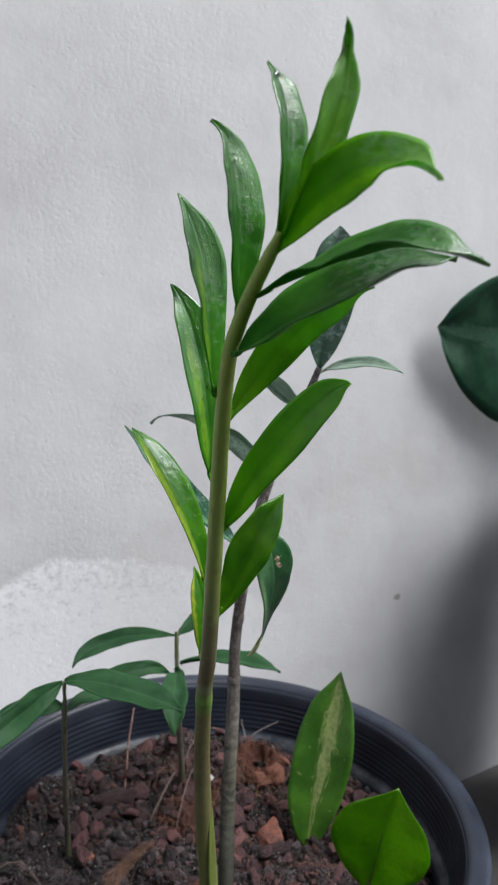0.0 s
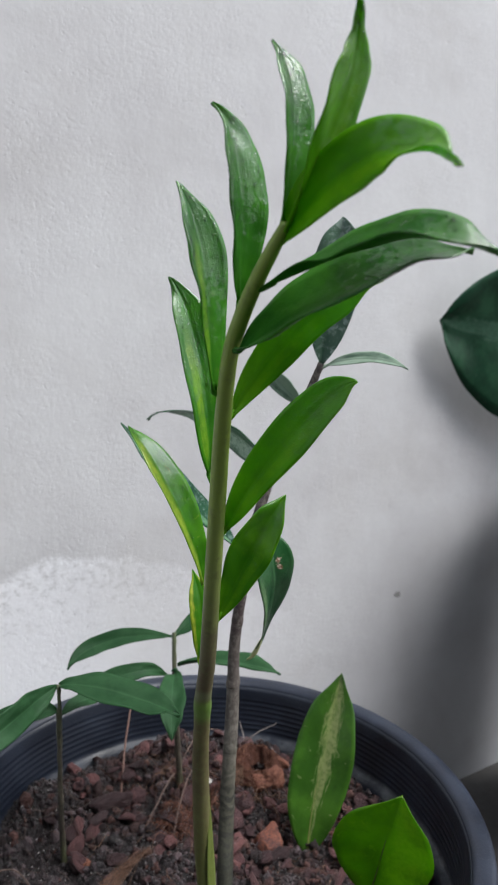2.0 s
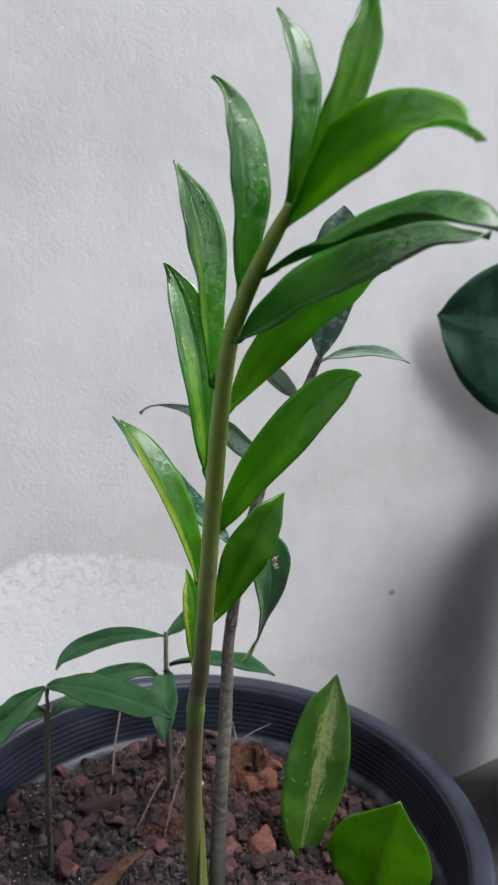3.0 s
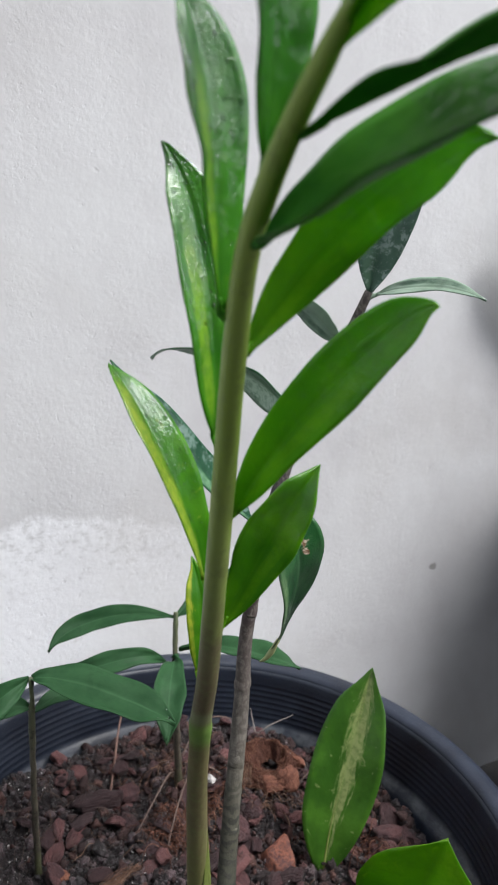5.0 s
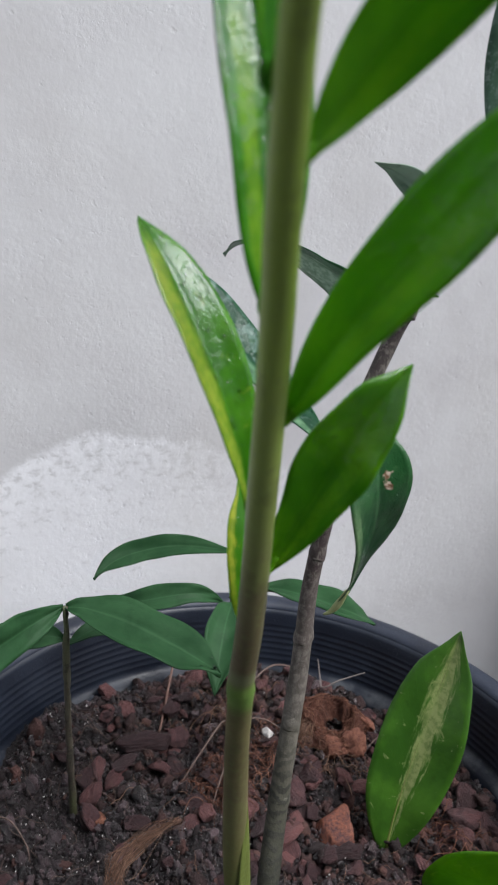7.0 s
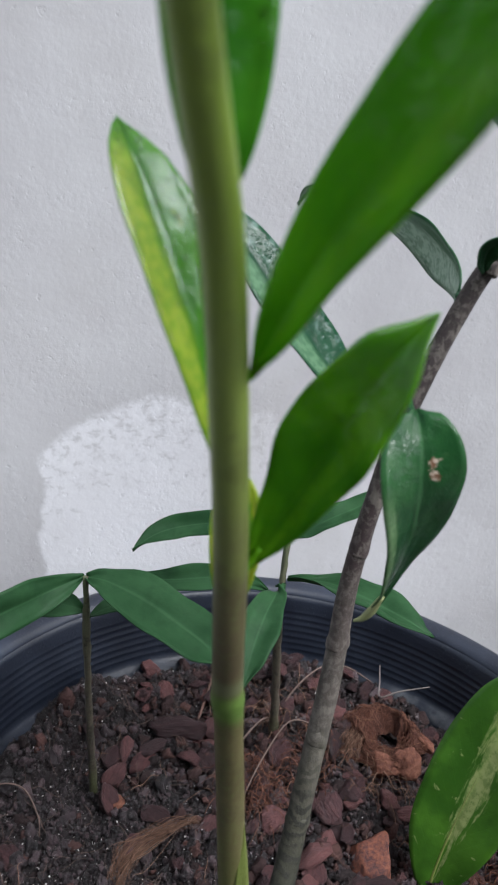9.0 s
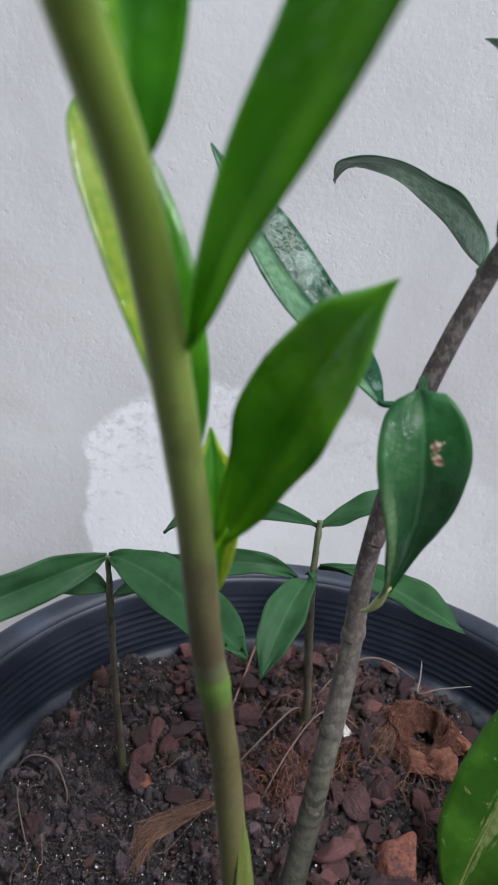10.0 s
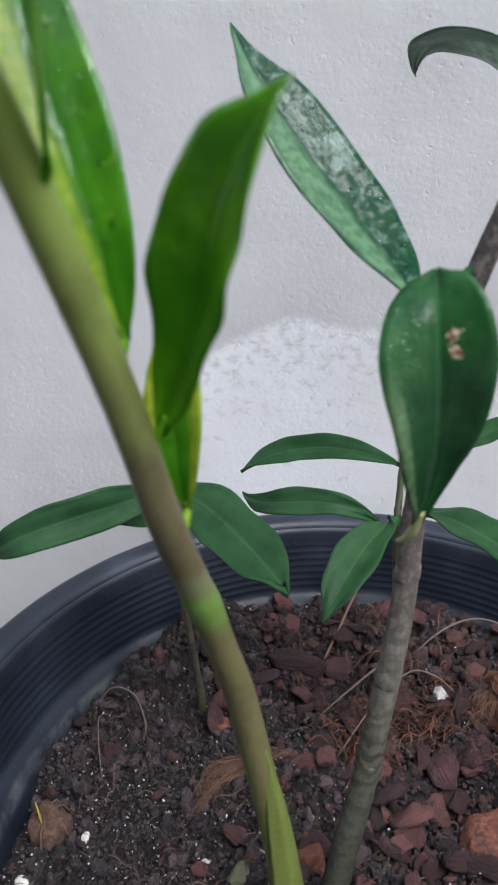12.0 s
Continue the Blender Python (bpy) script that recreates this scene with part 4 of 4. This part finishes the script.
# ---- what lies on the soil ----
rng = random.Random(7)


def spread_tiny(name, count, sizes, material, label, category, weight, seed, lift=0.2, level=1, jagged=0.45):
    """A great many tiny grains as one mesh."""
    r = random.Random(seed)
    bm = bmesh.new()
    bmesh.ops.create_icosphere(bm, subdivisions=level, radius=1)
    unit = np.array([v.co[:] for v in bm.verts])
    faces = np.array([[v.index for v in f.verts] for f in bm.faces])
    bm.free()
    verts, tris, n = [], [], 0
    while n < count:
        a, d = r.uniform(0, 2 * math.pi), 0.155 * math.sqrt(r.random())
        x, y = PX + d * math.cos(a), PY + d * math.sin(a)
        if r.random() > weight(x, y):
            continue
        s = sizes[0] * (sizes[1] / sizes[0]) ** (r.random() ** 1.6)
        turn = np.array(Euler((r.uniform(0, 6), r.uniform(0, 6), r.uniform(0, 6))).to_matrix())
        axes = np.array([[r.gauss(0, 1) for _ in range(3)] for _ in range(3)])
        lumps = 1 + 0.28 * np.sin(unit @ axes.T * 2.2 + n).sum(1, keepdims=True) / 1.5
        jag = unit * lumps * np.array([[r.uniform(1 - jagged, 1 + 0.6 * jagged)] for _ in unit]) * (r.uniform(0.8, 1.5), r.uniform(0.7, 1.0), r.uniform(0.5, 0.9))
        p = jag @ turn.T * s + (x, y, soil_height(x, y) + s * lift * r.uniform(-1.0, 2.5))
        verts.append(p)
        tris.append(faces + len(unit) * n)
        n += 1
    me = bpy.data.meshes.new(name)
    me.from_pydata(np.vstack(verts).tolist(), [], np.vstack(tris).tolist())
    me.materials.append(material)
    me.polygons.foreach_set("use_smooth", [True] * len(me.polygons))
    return tagged(new(name, me), label, category, kind="stuff")


def chunky(x, y):
    """How far a place belongs to the coarse bark at the back of the pot (1) or the fine dark soil in front (0)."""
    return max(0.0, min(1.0, 0.5 + (y - 0.465) * 9 + (x + 0.06) * 5 + 0.5 * noise.noise(Vector((x * 30, y * 30, 9)))))


spread_tiny("soil_crumbs", 23000, (0.0004, 0.0018), CRUMB, "loose dark brown crumbs of potting soil", "soil", lambda x, y: 1.0, 3, 0.5, 1, 0.55)
spread_tiny("soil_clods", 1500, (0.0016, 0.0046), CRUMB, "rounded dark purple-brown clods of damp soil", "soil", lambda x, y: 1.0 - 0.45 * chunky(x, y), 8, 0.15, 2, 0.34)
spread_tiny("bark_crumbs", 1700, (0.0014, 0.005), CLAY_FINE, "small red-brown bark crumbs on the soil", "bark chips", lambda x, y: 0.08 + 0.92 * chunky(x, y), 4, 0.2, 2, 0.34)
spread_tiny("perlite_grains", 2400, (0.0002, 0.0007), PERLITE, "tiny white perlite grains in the soil", "perlite", lambda x, y: 0.15 + 0.85 * (1 - chunky(x, y)) ** 1.5, 5, 2.6)

spread_tiny("soil_grit", 9000, (0.00015, 0.0008), GRIT, "fine grey grit scattered in the dark soil", "soil", lambda x, y: 0.12 + 0.88 * (1 - chunky(x, y)), 12, 2.0, 1, 0.5)

BARKS = [mesh_of("bark_chunk", rock_mesh(40 + k, (1.2, 0.8 + 0.03 * (k % 4), 0.62), 0.9, 0.5, 3, 10, 0.97, 0.11), CLAY) for k in range(10)]


def chunk(x, y, size, spin, mesh=None, lift=0.42, label="red-brown bark chunk lying on the potting soil"):
    ob = new("bark_chunk", mesh or BARKS[rng.randrange(10)])
    ob.matrix_world = pose(x, y, soil_height(x, y) + size * lift, rng.uniform(-35, 35), rng.uniform(-35, 35), spin) @ Matrix.Diagonal((size, size * rng.uniform(0.8, 1.1), size * rng.uniform(0.7, 1.0), 1))
    return tagged(ob, label, "bark chunk", "bark chunks on the soil")


# the larger chunks that stand out, then the rest
for x, y, size, spin in ((-0.106, 0.521, 0.0150, 20), (-0.094, 0.588, 0.0075, 40), (-0.126, 0.586, 0.0085, 70), (-0.072, 0.606, 0.0085, 10), (-0.090, 0.590, 0.0080, 60),
                         (-0.009, 0.479, 0.0110, 35), (-0.022, 0.485, 0.0100, 80), (-0.034, 0.443, 0.0070, 15), (-0.008, 0.462, 0.0090, 50), (0.006, 0.468, 0.0085, 120),
                         (0.024, 0.484, 0.0090, 10), (-0.010, 0.512, 0.0100, 140), (-0.086, 0.534, 0.0095, 95), (0.030, 0.530, 0.0090, 30), (0.045, 0.556, 0.0085, 160),
                         (-0.143, 0.553, 0.0090, 70), (-0.160, 0.570, 0.0080, 20), (-0.112, 0.500, 0.0085, 44), (0.092, 0.520, 0.0110, 20), (-0.060, 0.470, 0.0065, 75)):
    chunk(x, y, size, spin)
made = 0
while made < 270:
    a, d = rng.uniform(0, 2 * math.pi), 0.15 * math.sqrt(rng.random())
    x, y = PX + d * math.cos(a), PY + d * math.sin(a)
    if rng.random() < 0.06 + 0.94 * chunky(x, y) ** 1.5:
        chunk(x, y, rng.uniform(0.0030, 0.0085), rng.uniform(0, 360))
        made += 1


def stone(x, y, size, material, label, seed, name="stone", lift=0.3, cuts=8, soft=0.7):
    ob = part(name, rock_mesh(seed, size, 1.0, 0.3, 4, cuts, soft, 0.05), material)
    ob.matrix_world = pose(x, y, soil_height(x, y) + size[2] * lift, rng.uniform(-8, 8), rng.uniform(-8, 8), rng.uniform(0, 180))
    return tagged(ob, label, "stone")


stone(0.0185, 0.500, (0.0185, 0.0165, 0.0130), ORANGE_STONE, "angular orange-brown stone with a dark purple patch", 3, cuts=11, soft=0.97)
stone(-0.031, 0.437, (0.0085, 0.0075, 0.0085), ORANGE, "red-brown clay chip between the stems", 6)
stone(-0.113, 0.467, (0.0050, 0.0040, 0.0042), ORANGE, "small orange clay chip beside the seedling", 5)
stone(-0.047, 0.408, (0.0060, 0.0045, 0.0036), PALE_STONE, "pale greenish pebble beside the stem", 8)
stone(-0.092, 0.447, (0.0080, 0.0070, 0.0045), CLAY, "dark flat stone under the fibres", 9)
stone(-0.031, 0.546, (0.0076, 0.0048, 0.0036), PERLITE, "white perlite lump on the soil", 11, "perlite_lump", 1.2, 12, 0.95)
stone(-0.121, 0.350, (0.0036, 0.0032, 0.0020), PERLITE, "crumbling white perlite lump", 12, "perlite_lump", 0.5)
stone(-0.063, 0.404, (0.0036, 0.0022, 0.0016), PERLITE, "crumbling white perlite lump", 13, "perlite_lump", 0.4)
stone(-0.116, 0.380, (0.0032, 0.0020, 0.0010), PERLITE, "flat grey-white perlite flake", 14, "perlite_lump", 0.6)


def strand(bm, points, radius, sides=5, steps=4):
    add_tube(bm, catmull([(*p, radius * (1.0 if 0 < k < len(points) - 1 else 0.55)) for k, p in enumerate(points)], steps), sides)


# coconut husk: a torn cup of fibrous bark with loose fibres round it
husk = thing("coconut_husk", (0.004, 0.565, 0.222), "torn piece of reddish fibrous coconut husk on the soil", "coconut husk")
bm = bmesh.new()
cx, cy = 0.004, 0.566
cz = soil_height(cx, cy)


def husk_at(a, i):
    """A point of the cup: a the bearing, i from 0 (hollow) to 1 (outer foot)."""
    ragged = noise.noise(Vector((math.cos(a) * 1.6, math.sin(a) * 1.6, i * 2)))
    rr = (0.0065 + 0.0195 * i) * (1 + 0.4 * ragged)
    ridge = (0.8 + 0.7 * noise.noise(Vector((math.cos(a) * 2, math.sin(a) * 2, 4 + i * 2)))) * (1 - 0.6 * max(0.0, math.cos(a + 1.4)))
    h = 0.015 * ridge * math.sin(math.pi * min(1, 0.9 * i + 0.1)) ** 0.8
    off = 0.007 * (1 - i)
    return Vector((cx + off + rr * math.cos(a), cy + 0.85 * rr * math.sin(a) - 0.3 * off, cz + 0.001 + h))


grid = [[bm.verts.new(husk_at(2 * math.pi * k / 40, i / 9)) for k in range(40)] for i in range(10)]
for a, b in zip(grid, grid[1:]):
    for k in range(40):
        bm.faces.new((a[k], a[(k + 1) % 40], b[(k + 1) % 40], b[k]))
part("shell", bm, HUSK, husk)
bm = bmesh.new()
for _ in range(760):
    a, i = rng.uniform(0, 2 * math.pi), rng.random()
    # most fibres run round the cup, some comb down its outside
    turn, drop = (rng.uniform(0.08, 0.4), rng.uniform(-0.1, 0.1)) if rng.random() < 0.65 else (rng.uniform(-0.1, 0.1), 0.16)
    pts = []
    for k in range(5):
        at = husk_at(a, min(1.0, max(0.0, i)))
        pts.append((at.x, at.y, at.z + 0.0006 + rng.uniform(-0.0006, 0.0016)))
        a, i = a + turn * rng.uniform(0.4, 1.3), i + drop * rng.uniform(0.3, 1.2)
    strand(bm, pts, rng.uniform(0.00006, 0.00017), 4)
part("fibre", bm, COIR, husk)["kind"] = "stuff"
bm = bmesh.new()
for _ in range(110):
    x, y = cx - 0.012 + rng.gauss(0, 0.0035), cy - 0.015 + rng.gauss(0, 0.0025)
    pts, h = [], 0.014
    for k in range(5):
        pts.append((x, y, max(soil_height(x, y) + 0.0006, cz + h + rng.uniform(-0.001, 0.001))))
        x, y, h = x + rng.gauss(-0.0004, 0.0012), y - rng.uniform(0.0005, 0.003), h - rng.uniform(0.001, 0.0045)
    strand(bm, pts, rng.uniform(0.00006, 0.00014), 4)
part("frayed_fibre", bm, STRAW, husk, "pale frayed fibres hanging over the rim")["kind"] = "stuff"
for seed, size, at in ((77, (0.0125, 0.0085, 0.0028), (0.0085, -0.0185, 0.007, 50, 8, 12)), (79, (0.0095, 0.0090, 0.0028), (0.0210, -0.0120, 0.009, 52, -22, 40)), (81, (0.0085, 0.0070, 0.0030), (0.0270, 0.0080, 0.010, 30, 35, 70))):
    flap = part("torn_flap", rock_mesh(seed, size, 1.0, 0.5, 3, 8, 0.9, 0.22), ORANGE, husk, "bare orange inner husk")
    flap.matrix_parent_inverse = Matrix()
    flap.matrix_basis = pose(*at)


def tangle(name, x, y, spread, count, radius, material, label, reach=0.5, arc=True):
    bm = bmesh.new()
    for _ in range(count):
        px, py = x + rng.gauss(0, spread), y + rng.gauss(0, spread)
        a, pts = rng.uniform(0, 2 * math.pi), []
        n = rng.randint(4, 6)
        for k in range(n):
            h = soil_height(px, py) + 0.0015 + (rng.uniform(0.002, 0.008) if arc and 0 < k < n - 1 else 0)
            pts.append((px, py, h))
            a += rng.uniform(-0.9, 0.9)
            px, py = px + spread * reach * math.cos(a), py + spread * reach * math.sin(a)
        strand(bm, pts, radius * rng.uniform(0.6, 1.3), 4)
    return tagged(part(name, bm, material), label, "fibre", "fibre tufts on the soil")


tangle("coir_tuft", -0.050, 0.503, 0.009, 110, 0.00017, COIR, "tangled reddish coir fibres on the soil")
tangle("coir_tuft", -0.030, 0.530, 0.010, 60, 0.0002, COIR, "tangled reddish coir fibres on the soil")
tangle("coir_tuft", 0.010, 0.542, 0.009, 36, 0.0002, STRAW, "pale tangled coir fibres beside the husk")
tangle("coir_tuft", 0.082, 0.508, 0.009, 50, 0.00022, COIR, "brown coir fibres behind the leaf cutting")
tangle("coir_tuft", -0.062, 0.555, 0.012, 30, 0.0002, STRAW, "loose straw-coloured fibres under the seedling")

# the bundle of straw-coloured fibre
bm = bmesh.new()
for _ in range(150):
    o, w = rng.gauss(0, 0.0013), rng.gauss(0, 0.0011)
    pts = []
    for k, (x, y, h) in enumerate(((-0.066, 0.464, 0.008), (-0.077, 0.459, 0.009), (-0.087, 0.450, 0.007), (-0.091, 0.438, 0.004), (-0.089 + rng.gauss(0, 0.002), 0.426 + rng.uniform(-0.008, 0.008), 0.001))):
        fan = 0.6 + 0.55 * k
        x, y = x + o * 0.7 * fan + rng.gauss(0, 0.0017), y - o * 0.6 * fan + rng.gauss(0, 0.0017)
        pts.append((x, y, soil_height(x, y) + max(0.0006, h + w + rng.gauss(0, 0.0008))))
    a = rng.randint(0, 2)
    strand(bm, pts[a:a + rng.randint(3, 5)], rng.uniform(0.00005, 0.00016), 4)
tagged(part("fibre_bundle", bm, STRAW), "frayed bundle of straw-brown fibre lying on the soil", "fibre", kind="stuff")

# loose fine roots all over
bm = bmesh.new()
for _ in range(420):
    a, d = rng.uniform(0, 2 * math.pi), 0.145 * math.sqrt(rng.random())
    x, y = PX + d * math.cos(a), PY + d * math.sin(a)
    a, pts, step = rng.uniform(0, 6.3), [], rng.uniform(0.002, 0.006)
    for k in range(rng.randint(4, 6)):
        pts.append((x, y, soil_height(x, y) + (rng.uniform(0.001, 0.005))))
        a += rng.uniform(-0.7, 0.7)
        x, y = x + step * math.cos(a), y + step * math.sin(a)
    strand(bm, pts, rng.uniform(0.00007, 0.0002), 4)
tagged(part("fine_roots", bm, ROOT), "fine dry roots strewn over the potting soil", "roots", kind="stuff")

bm = bmesh.new()
for _ in range(260):
    a, d = rng.uniform(0, 2 * math.pi), 0.14 * math.sqrt(rng.random())
    x, y = PX + d * math.cos(a), PY + d * math.sin(a)
    if rng.random() > 0.25 + 0.75 * chunky(x, y):
        continue
    a, pts, step = rng.uniform(0, 6.3), [], rng.uniform(0.0015, 0.005)
    for k in range(rng.randint(3, 6)):
        pts.append((x, y, soil_height(x, y) + rng.uniform(0.003, 0.008)))
        a += rng.uniform(-0.5, 0.5)
        x, y = x + step * math.cos(a), y + step * math.sin(a)
    strand(bm, pts, rng.uniform(0.00008, 0.00022), 4)
tagged(part("loose_fibres", bm, STRAW), "loose straw-coloured fibres lying over the bark", "fibre", kind="stuff")


def root(points, radius, material, label):
    bm = bmesh.new()
    strand(bm, points, radius, 7, 6)
    return tagged(part("root", bm, material), label, "root", "roots on the soil")


def on(x, y, h):
    return (x, y, soil_height(x, y) + h)


root([on(-0.007, 0.612, 0.018), on(-0.004, 0.600, 0.012), (-0.0005, 0.584, 0.2450), (0.010, 0.586, 0.2515), (0.0265, 0.5925, 0.2565)], 0.0005, WHITE_ROOT, "pale forked root standing by the rim")
root([on(-0.060, 0.550, 0.000), on(-0.050, 0.575, 0.008), on(-0.040, 0.597, 0.012), on(-0.028, 0.612, 0.010), on(-0.010, 0.612, 0.002)], 0.0006, ROOT, "long brown root arching over the bark")
root([on(-0.172, 0.430, 0.001), on(-0.167, 0.438, 0.008), on(-0.155, 0.443, 0.009), on(-0.143, 0.439, 0.005), on(-0.137, 0.432, 0.000)], 0.00042, ROOT, "thin brown root looping out of the soil")
root([on(-0.163, 0.432, 0.001), on(-0.162, 0.424, 0.006), on(-0.150, 0.414, 0.006), on(-0.132, 0.402, 0.001)], 0.00036, ROOT, "thin brown root looping out of the soil")
root([on(-0.053, 0.486, 0.001), on(-0.050, 0.510, 0.012), on(-0.044, 0.535, 0.020), on(-0.034, 0.546, 0.016), on(-0.022, 0.548, 0.004)], 0.0005, ROOT, "bent brown root across the bark")
root([on(-0.075, 0.500, 0.002), on(-0.068, 0.515, 0.012), on(-0.060, 0.533, 0.018), on(-0.057, 0.545, 0.010)], 0.0006, ROOT, "bent brown root across the bark")
root([on(-0.060, 0.418, 0.002), on(-0.050, 0.421, 0.003), on(-0.040, 0.424, 0.002)], 0.0006, WHITE_ROOT, "short pale rootlet by the stem")
root([on(0.030, 0.560, 0.004), on(0.040, 0.570, 0.010), on(0.050, 0.572, 0.008), on(0.056, 0.566, 0.001)], 0.0005, ROOT, "thin root beside the husk")
twig = part("twig", tube([(-0.1025, 0.532, 0.2105, 0.0008), (-0.1030, 0.553, 0.2272, 0.0009), (-0.1045, 0.573, 0.2425, 0.0008), (-0.1042, 0.590, 0.2560, 0.0007), (-0.1040, 0.600, 0.2630, 0.0006)], 5, 8, 0.2), TWIG)
tagged(twig, "thin pinkish-brown twig leaning in the soil", "twig")

# a small rooted tuber with one yellow-green shoot
tuber = thing("tuber", (-0.137, 0.371, 0.215), "small knobbly brown tuber with a yellow-green shoot", "tuber")
bm = rock_mesh(91, (0.0102, 0.0098, 0.0140), 1.0, 0.5, 3, 6, 0.4, 0.1)
bmesh.ops.translate(bm, verts=bm.verts, vec=on(-0.1335, 0.373, 0.004))
part("body", bm, NODULE, tuber)
leaf(tuber, SHOOT, on(-0.1340, 0.371, 0.010), on(-0.1342, 0.3705, 0.014), on(-0.1345, 0.370, 0.019), on(-0.1347, 0.3695, 0.025), 0.0028, 0.3, 0.0, 0.3, 0.5, "yellow-green shoot", "shoot")
for a in (0, 2, 3, 5, 7, 8):
    bm = bmesh.new()
    c, s = math.cos(a * 0.63 + rng.uniform(0, 0.5)), math.sin(a * 0.63 + rng.uniform(0, 0.5))
    strand(bm, [on(-0.1335 + 0.003 * c, 0.373 + 0.003 * s, 0.0135), on(-0.1335 + 0.0075 * c, 0.373 + 0.0075 * s, 0.010), on(-0.1335 + 0.0095 * c, 0.373 + 0.0095 * s, 0.004), on(-0.1335 + 0.012 * c, 0.373 + 0.012 * s, -0.001)], rng.uniform(0.0003, 0.0006), 6)
    part("rootlet", bm, STRAW if a % 3 else ROOT, tuber)

# ---- the neighbouring broad-leaved plant at the wall ----
# dark pot added just out of view, so that its shade falls on the wall
NX, NY, NR, NH = 0.424, 0.812, 0.128, 0.405
shade_pot = thing("flower_pot", (NX, NY, 0), "tall dark plastic pot added out of view to shade the wall", "flower pot")
bm = bmesh.new()
rows = [(0.001, 0.004), (NR * 0.8, 0.0), (NR * 0.99, NH - 0.03), (NR, NH - 0.006), (NR - 0.002, NH - 0.001), (NR - 0.008, NH), (NR - 0.012, NH - 0.03), (NR - 0.014, NH - 0.05), (0.001, NH - 0.05)]
rings = [[bm.verts.new((NX + r * math.cos(2 * math.pi * k / 64), NY + r * math.sin(2 * math.pi * k / 64), z)) for k in range(64)] for r, z in rows]
for a, b in zip(rings, rings[1:]):
    for k in range(64):
        bm.faces.new((a[k], a[(k + 1) % 64], b[(k + 1) % 64], b[k]))
part("body", bm, POT, shade_pot)
broad = thing("broad_leaved_plant", (NX, NY, NH - 0.05), "broad-leaved dark green plant near the wall", "plant")
# the last two leaves lie out of view, added to shade the wall
for base, c1, c2, tip, half, roll in (
        ((0.484, 0.955, 0.561), (0.392, 0.915, 0.579), (0.295, 0.868, 0.600), (0.2100, 0.825, 0.611), 0.104, 0.1),
        ((0.430, 0.760, 0.520), (0.42, 0.72, 0.56), (0.40, 0.67, 0.56), (0.385, 0.62, 0.52), 0.085, 1.2),
        ((0.470, 0.840, 0.640), (0.52, 0.86, 0.69), (0.58, 0.87, 0.68), (0.64, 0.87, 0.63), 0.090, 0.4)):
    leaf(broad, BROAD, base, c1, c2, tip, half, roll, 0.0, 0.12, 0.6, "large dark green leaf", taper=0.72, sharp=0.0, wave=0.08, thick=0.0007)
    part("leaf_stalk", tube([(NX, NY, NH - 0.06, 0.005), ((NX + base[0]) / 2 + 0.02, (NY + base[1]) / 2, (NH + base[2]) / 2, 0.004), (*base, 0.0025)], 6, 10, 0.05), SPROUT_STALK, broad)


# ---- water drops on two leaves ----
def water_drops(on_leaf, count, rows, cols, sizes, seed, face=(0, -0.3, 1)):
    """Beads of water on the upper face of a leaf, over a stretch of its length (rows) and width (cols)."""
    r = random.Random(seed)
    bm = bmesh.new()
    for _ in range(count):
        i, k = r.uniform(*rows), r.uniform(*cols)
        a, c = int(i), int(k)
        v = on_leaf.data.vertices
        p = v[a * 13 + c].co.lerp(v[(a + 1) * 13 + c].co, i - a).lerp(v[a * 13 + c + 1].co.lerp(v[(a + 1) * 13 + c + 1].co, i - a), k - c)
        n = (v[(a + 1) * 13 + c].co - v[a * 13 + c].co).cross(v[a * 13 + c + 1].co - v[a * 13 + c].co).normalized()
        n = n if n.dot(Vector(face)) > 0 else -n
        s = sizes[0] * (sizes[1] / sizes[0]) ** (r.random() ** 2)
        made = bmesh.ops.create_icosphere(bm, subdivisions=2, radius=s, matrix=Matrix.Translation(p + n * 0.0003) @ n.to_track_quat("Z", "Y").to_matrix().to_4x4() @ Matrix.Diagonal((1, 1, 0.55, 1)))
    ob = part("dew", bm, WATER, on_leaf, "clear beads of water")
    ob["kind"] = "stuff"
    return ob


silver = [o for o in older.children if o.name.startswith("leaf")][1]
water_drops(silver, 45, (3, 27), (6.5, 11.5), (0.0003, 0.0010), 5, (0, -1, 0.5))
first = [o for o in bpy.data.objects if o.name.startswith("seedling")][0]
water_drops([o for o in first.children if o.name.startswith("leaf")][0], 9, (25, 28.5), (2, 10), (0.0004, 0.0011), 6)
for k, (word, count, rows) in enumerate((("A", 170, (13, 28)), ("B", 120, (15, 28)), ("C", 110, (12, 28)), ("D", 140, (8, 28)), ("E", 130, (6, 28)), ("I", 150, (14, 29)), ("H", 40, (23, 29)), ("G", 40, (23, 29)), ("J", 40, (16, 27)))):
    water_drops(YOUNG[word], count, rows, (0.6, 11.4), (0.00018, 0.0007), 20 + k, (-0.25, -1, 0.3))
burnt = [o for o in older.children if o.name.startswith("leaf")][0]
water_drops(burnt, 18, (12, 27), (6.5, 11.5), (0.0002, 0.0007), 41, (0, -1, 0.3))
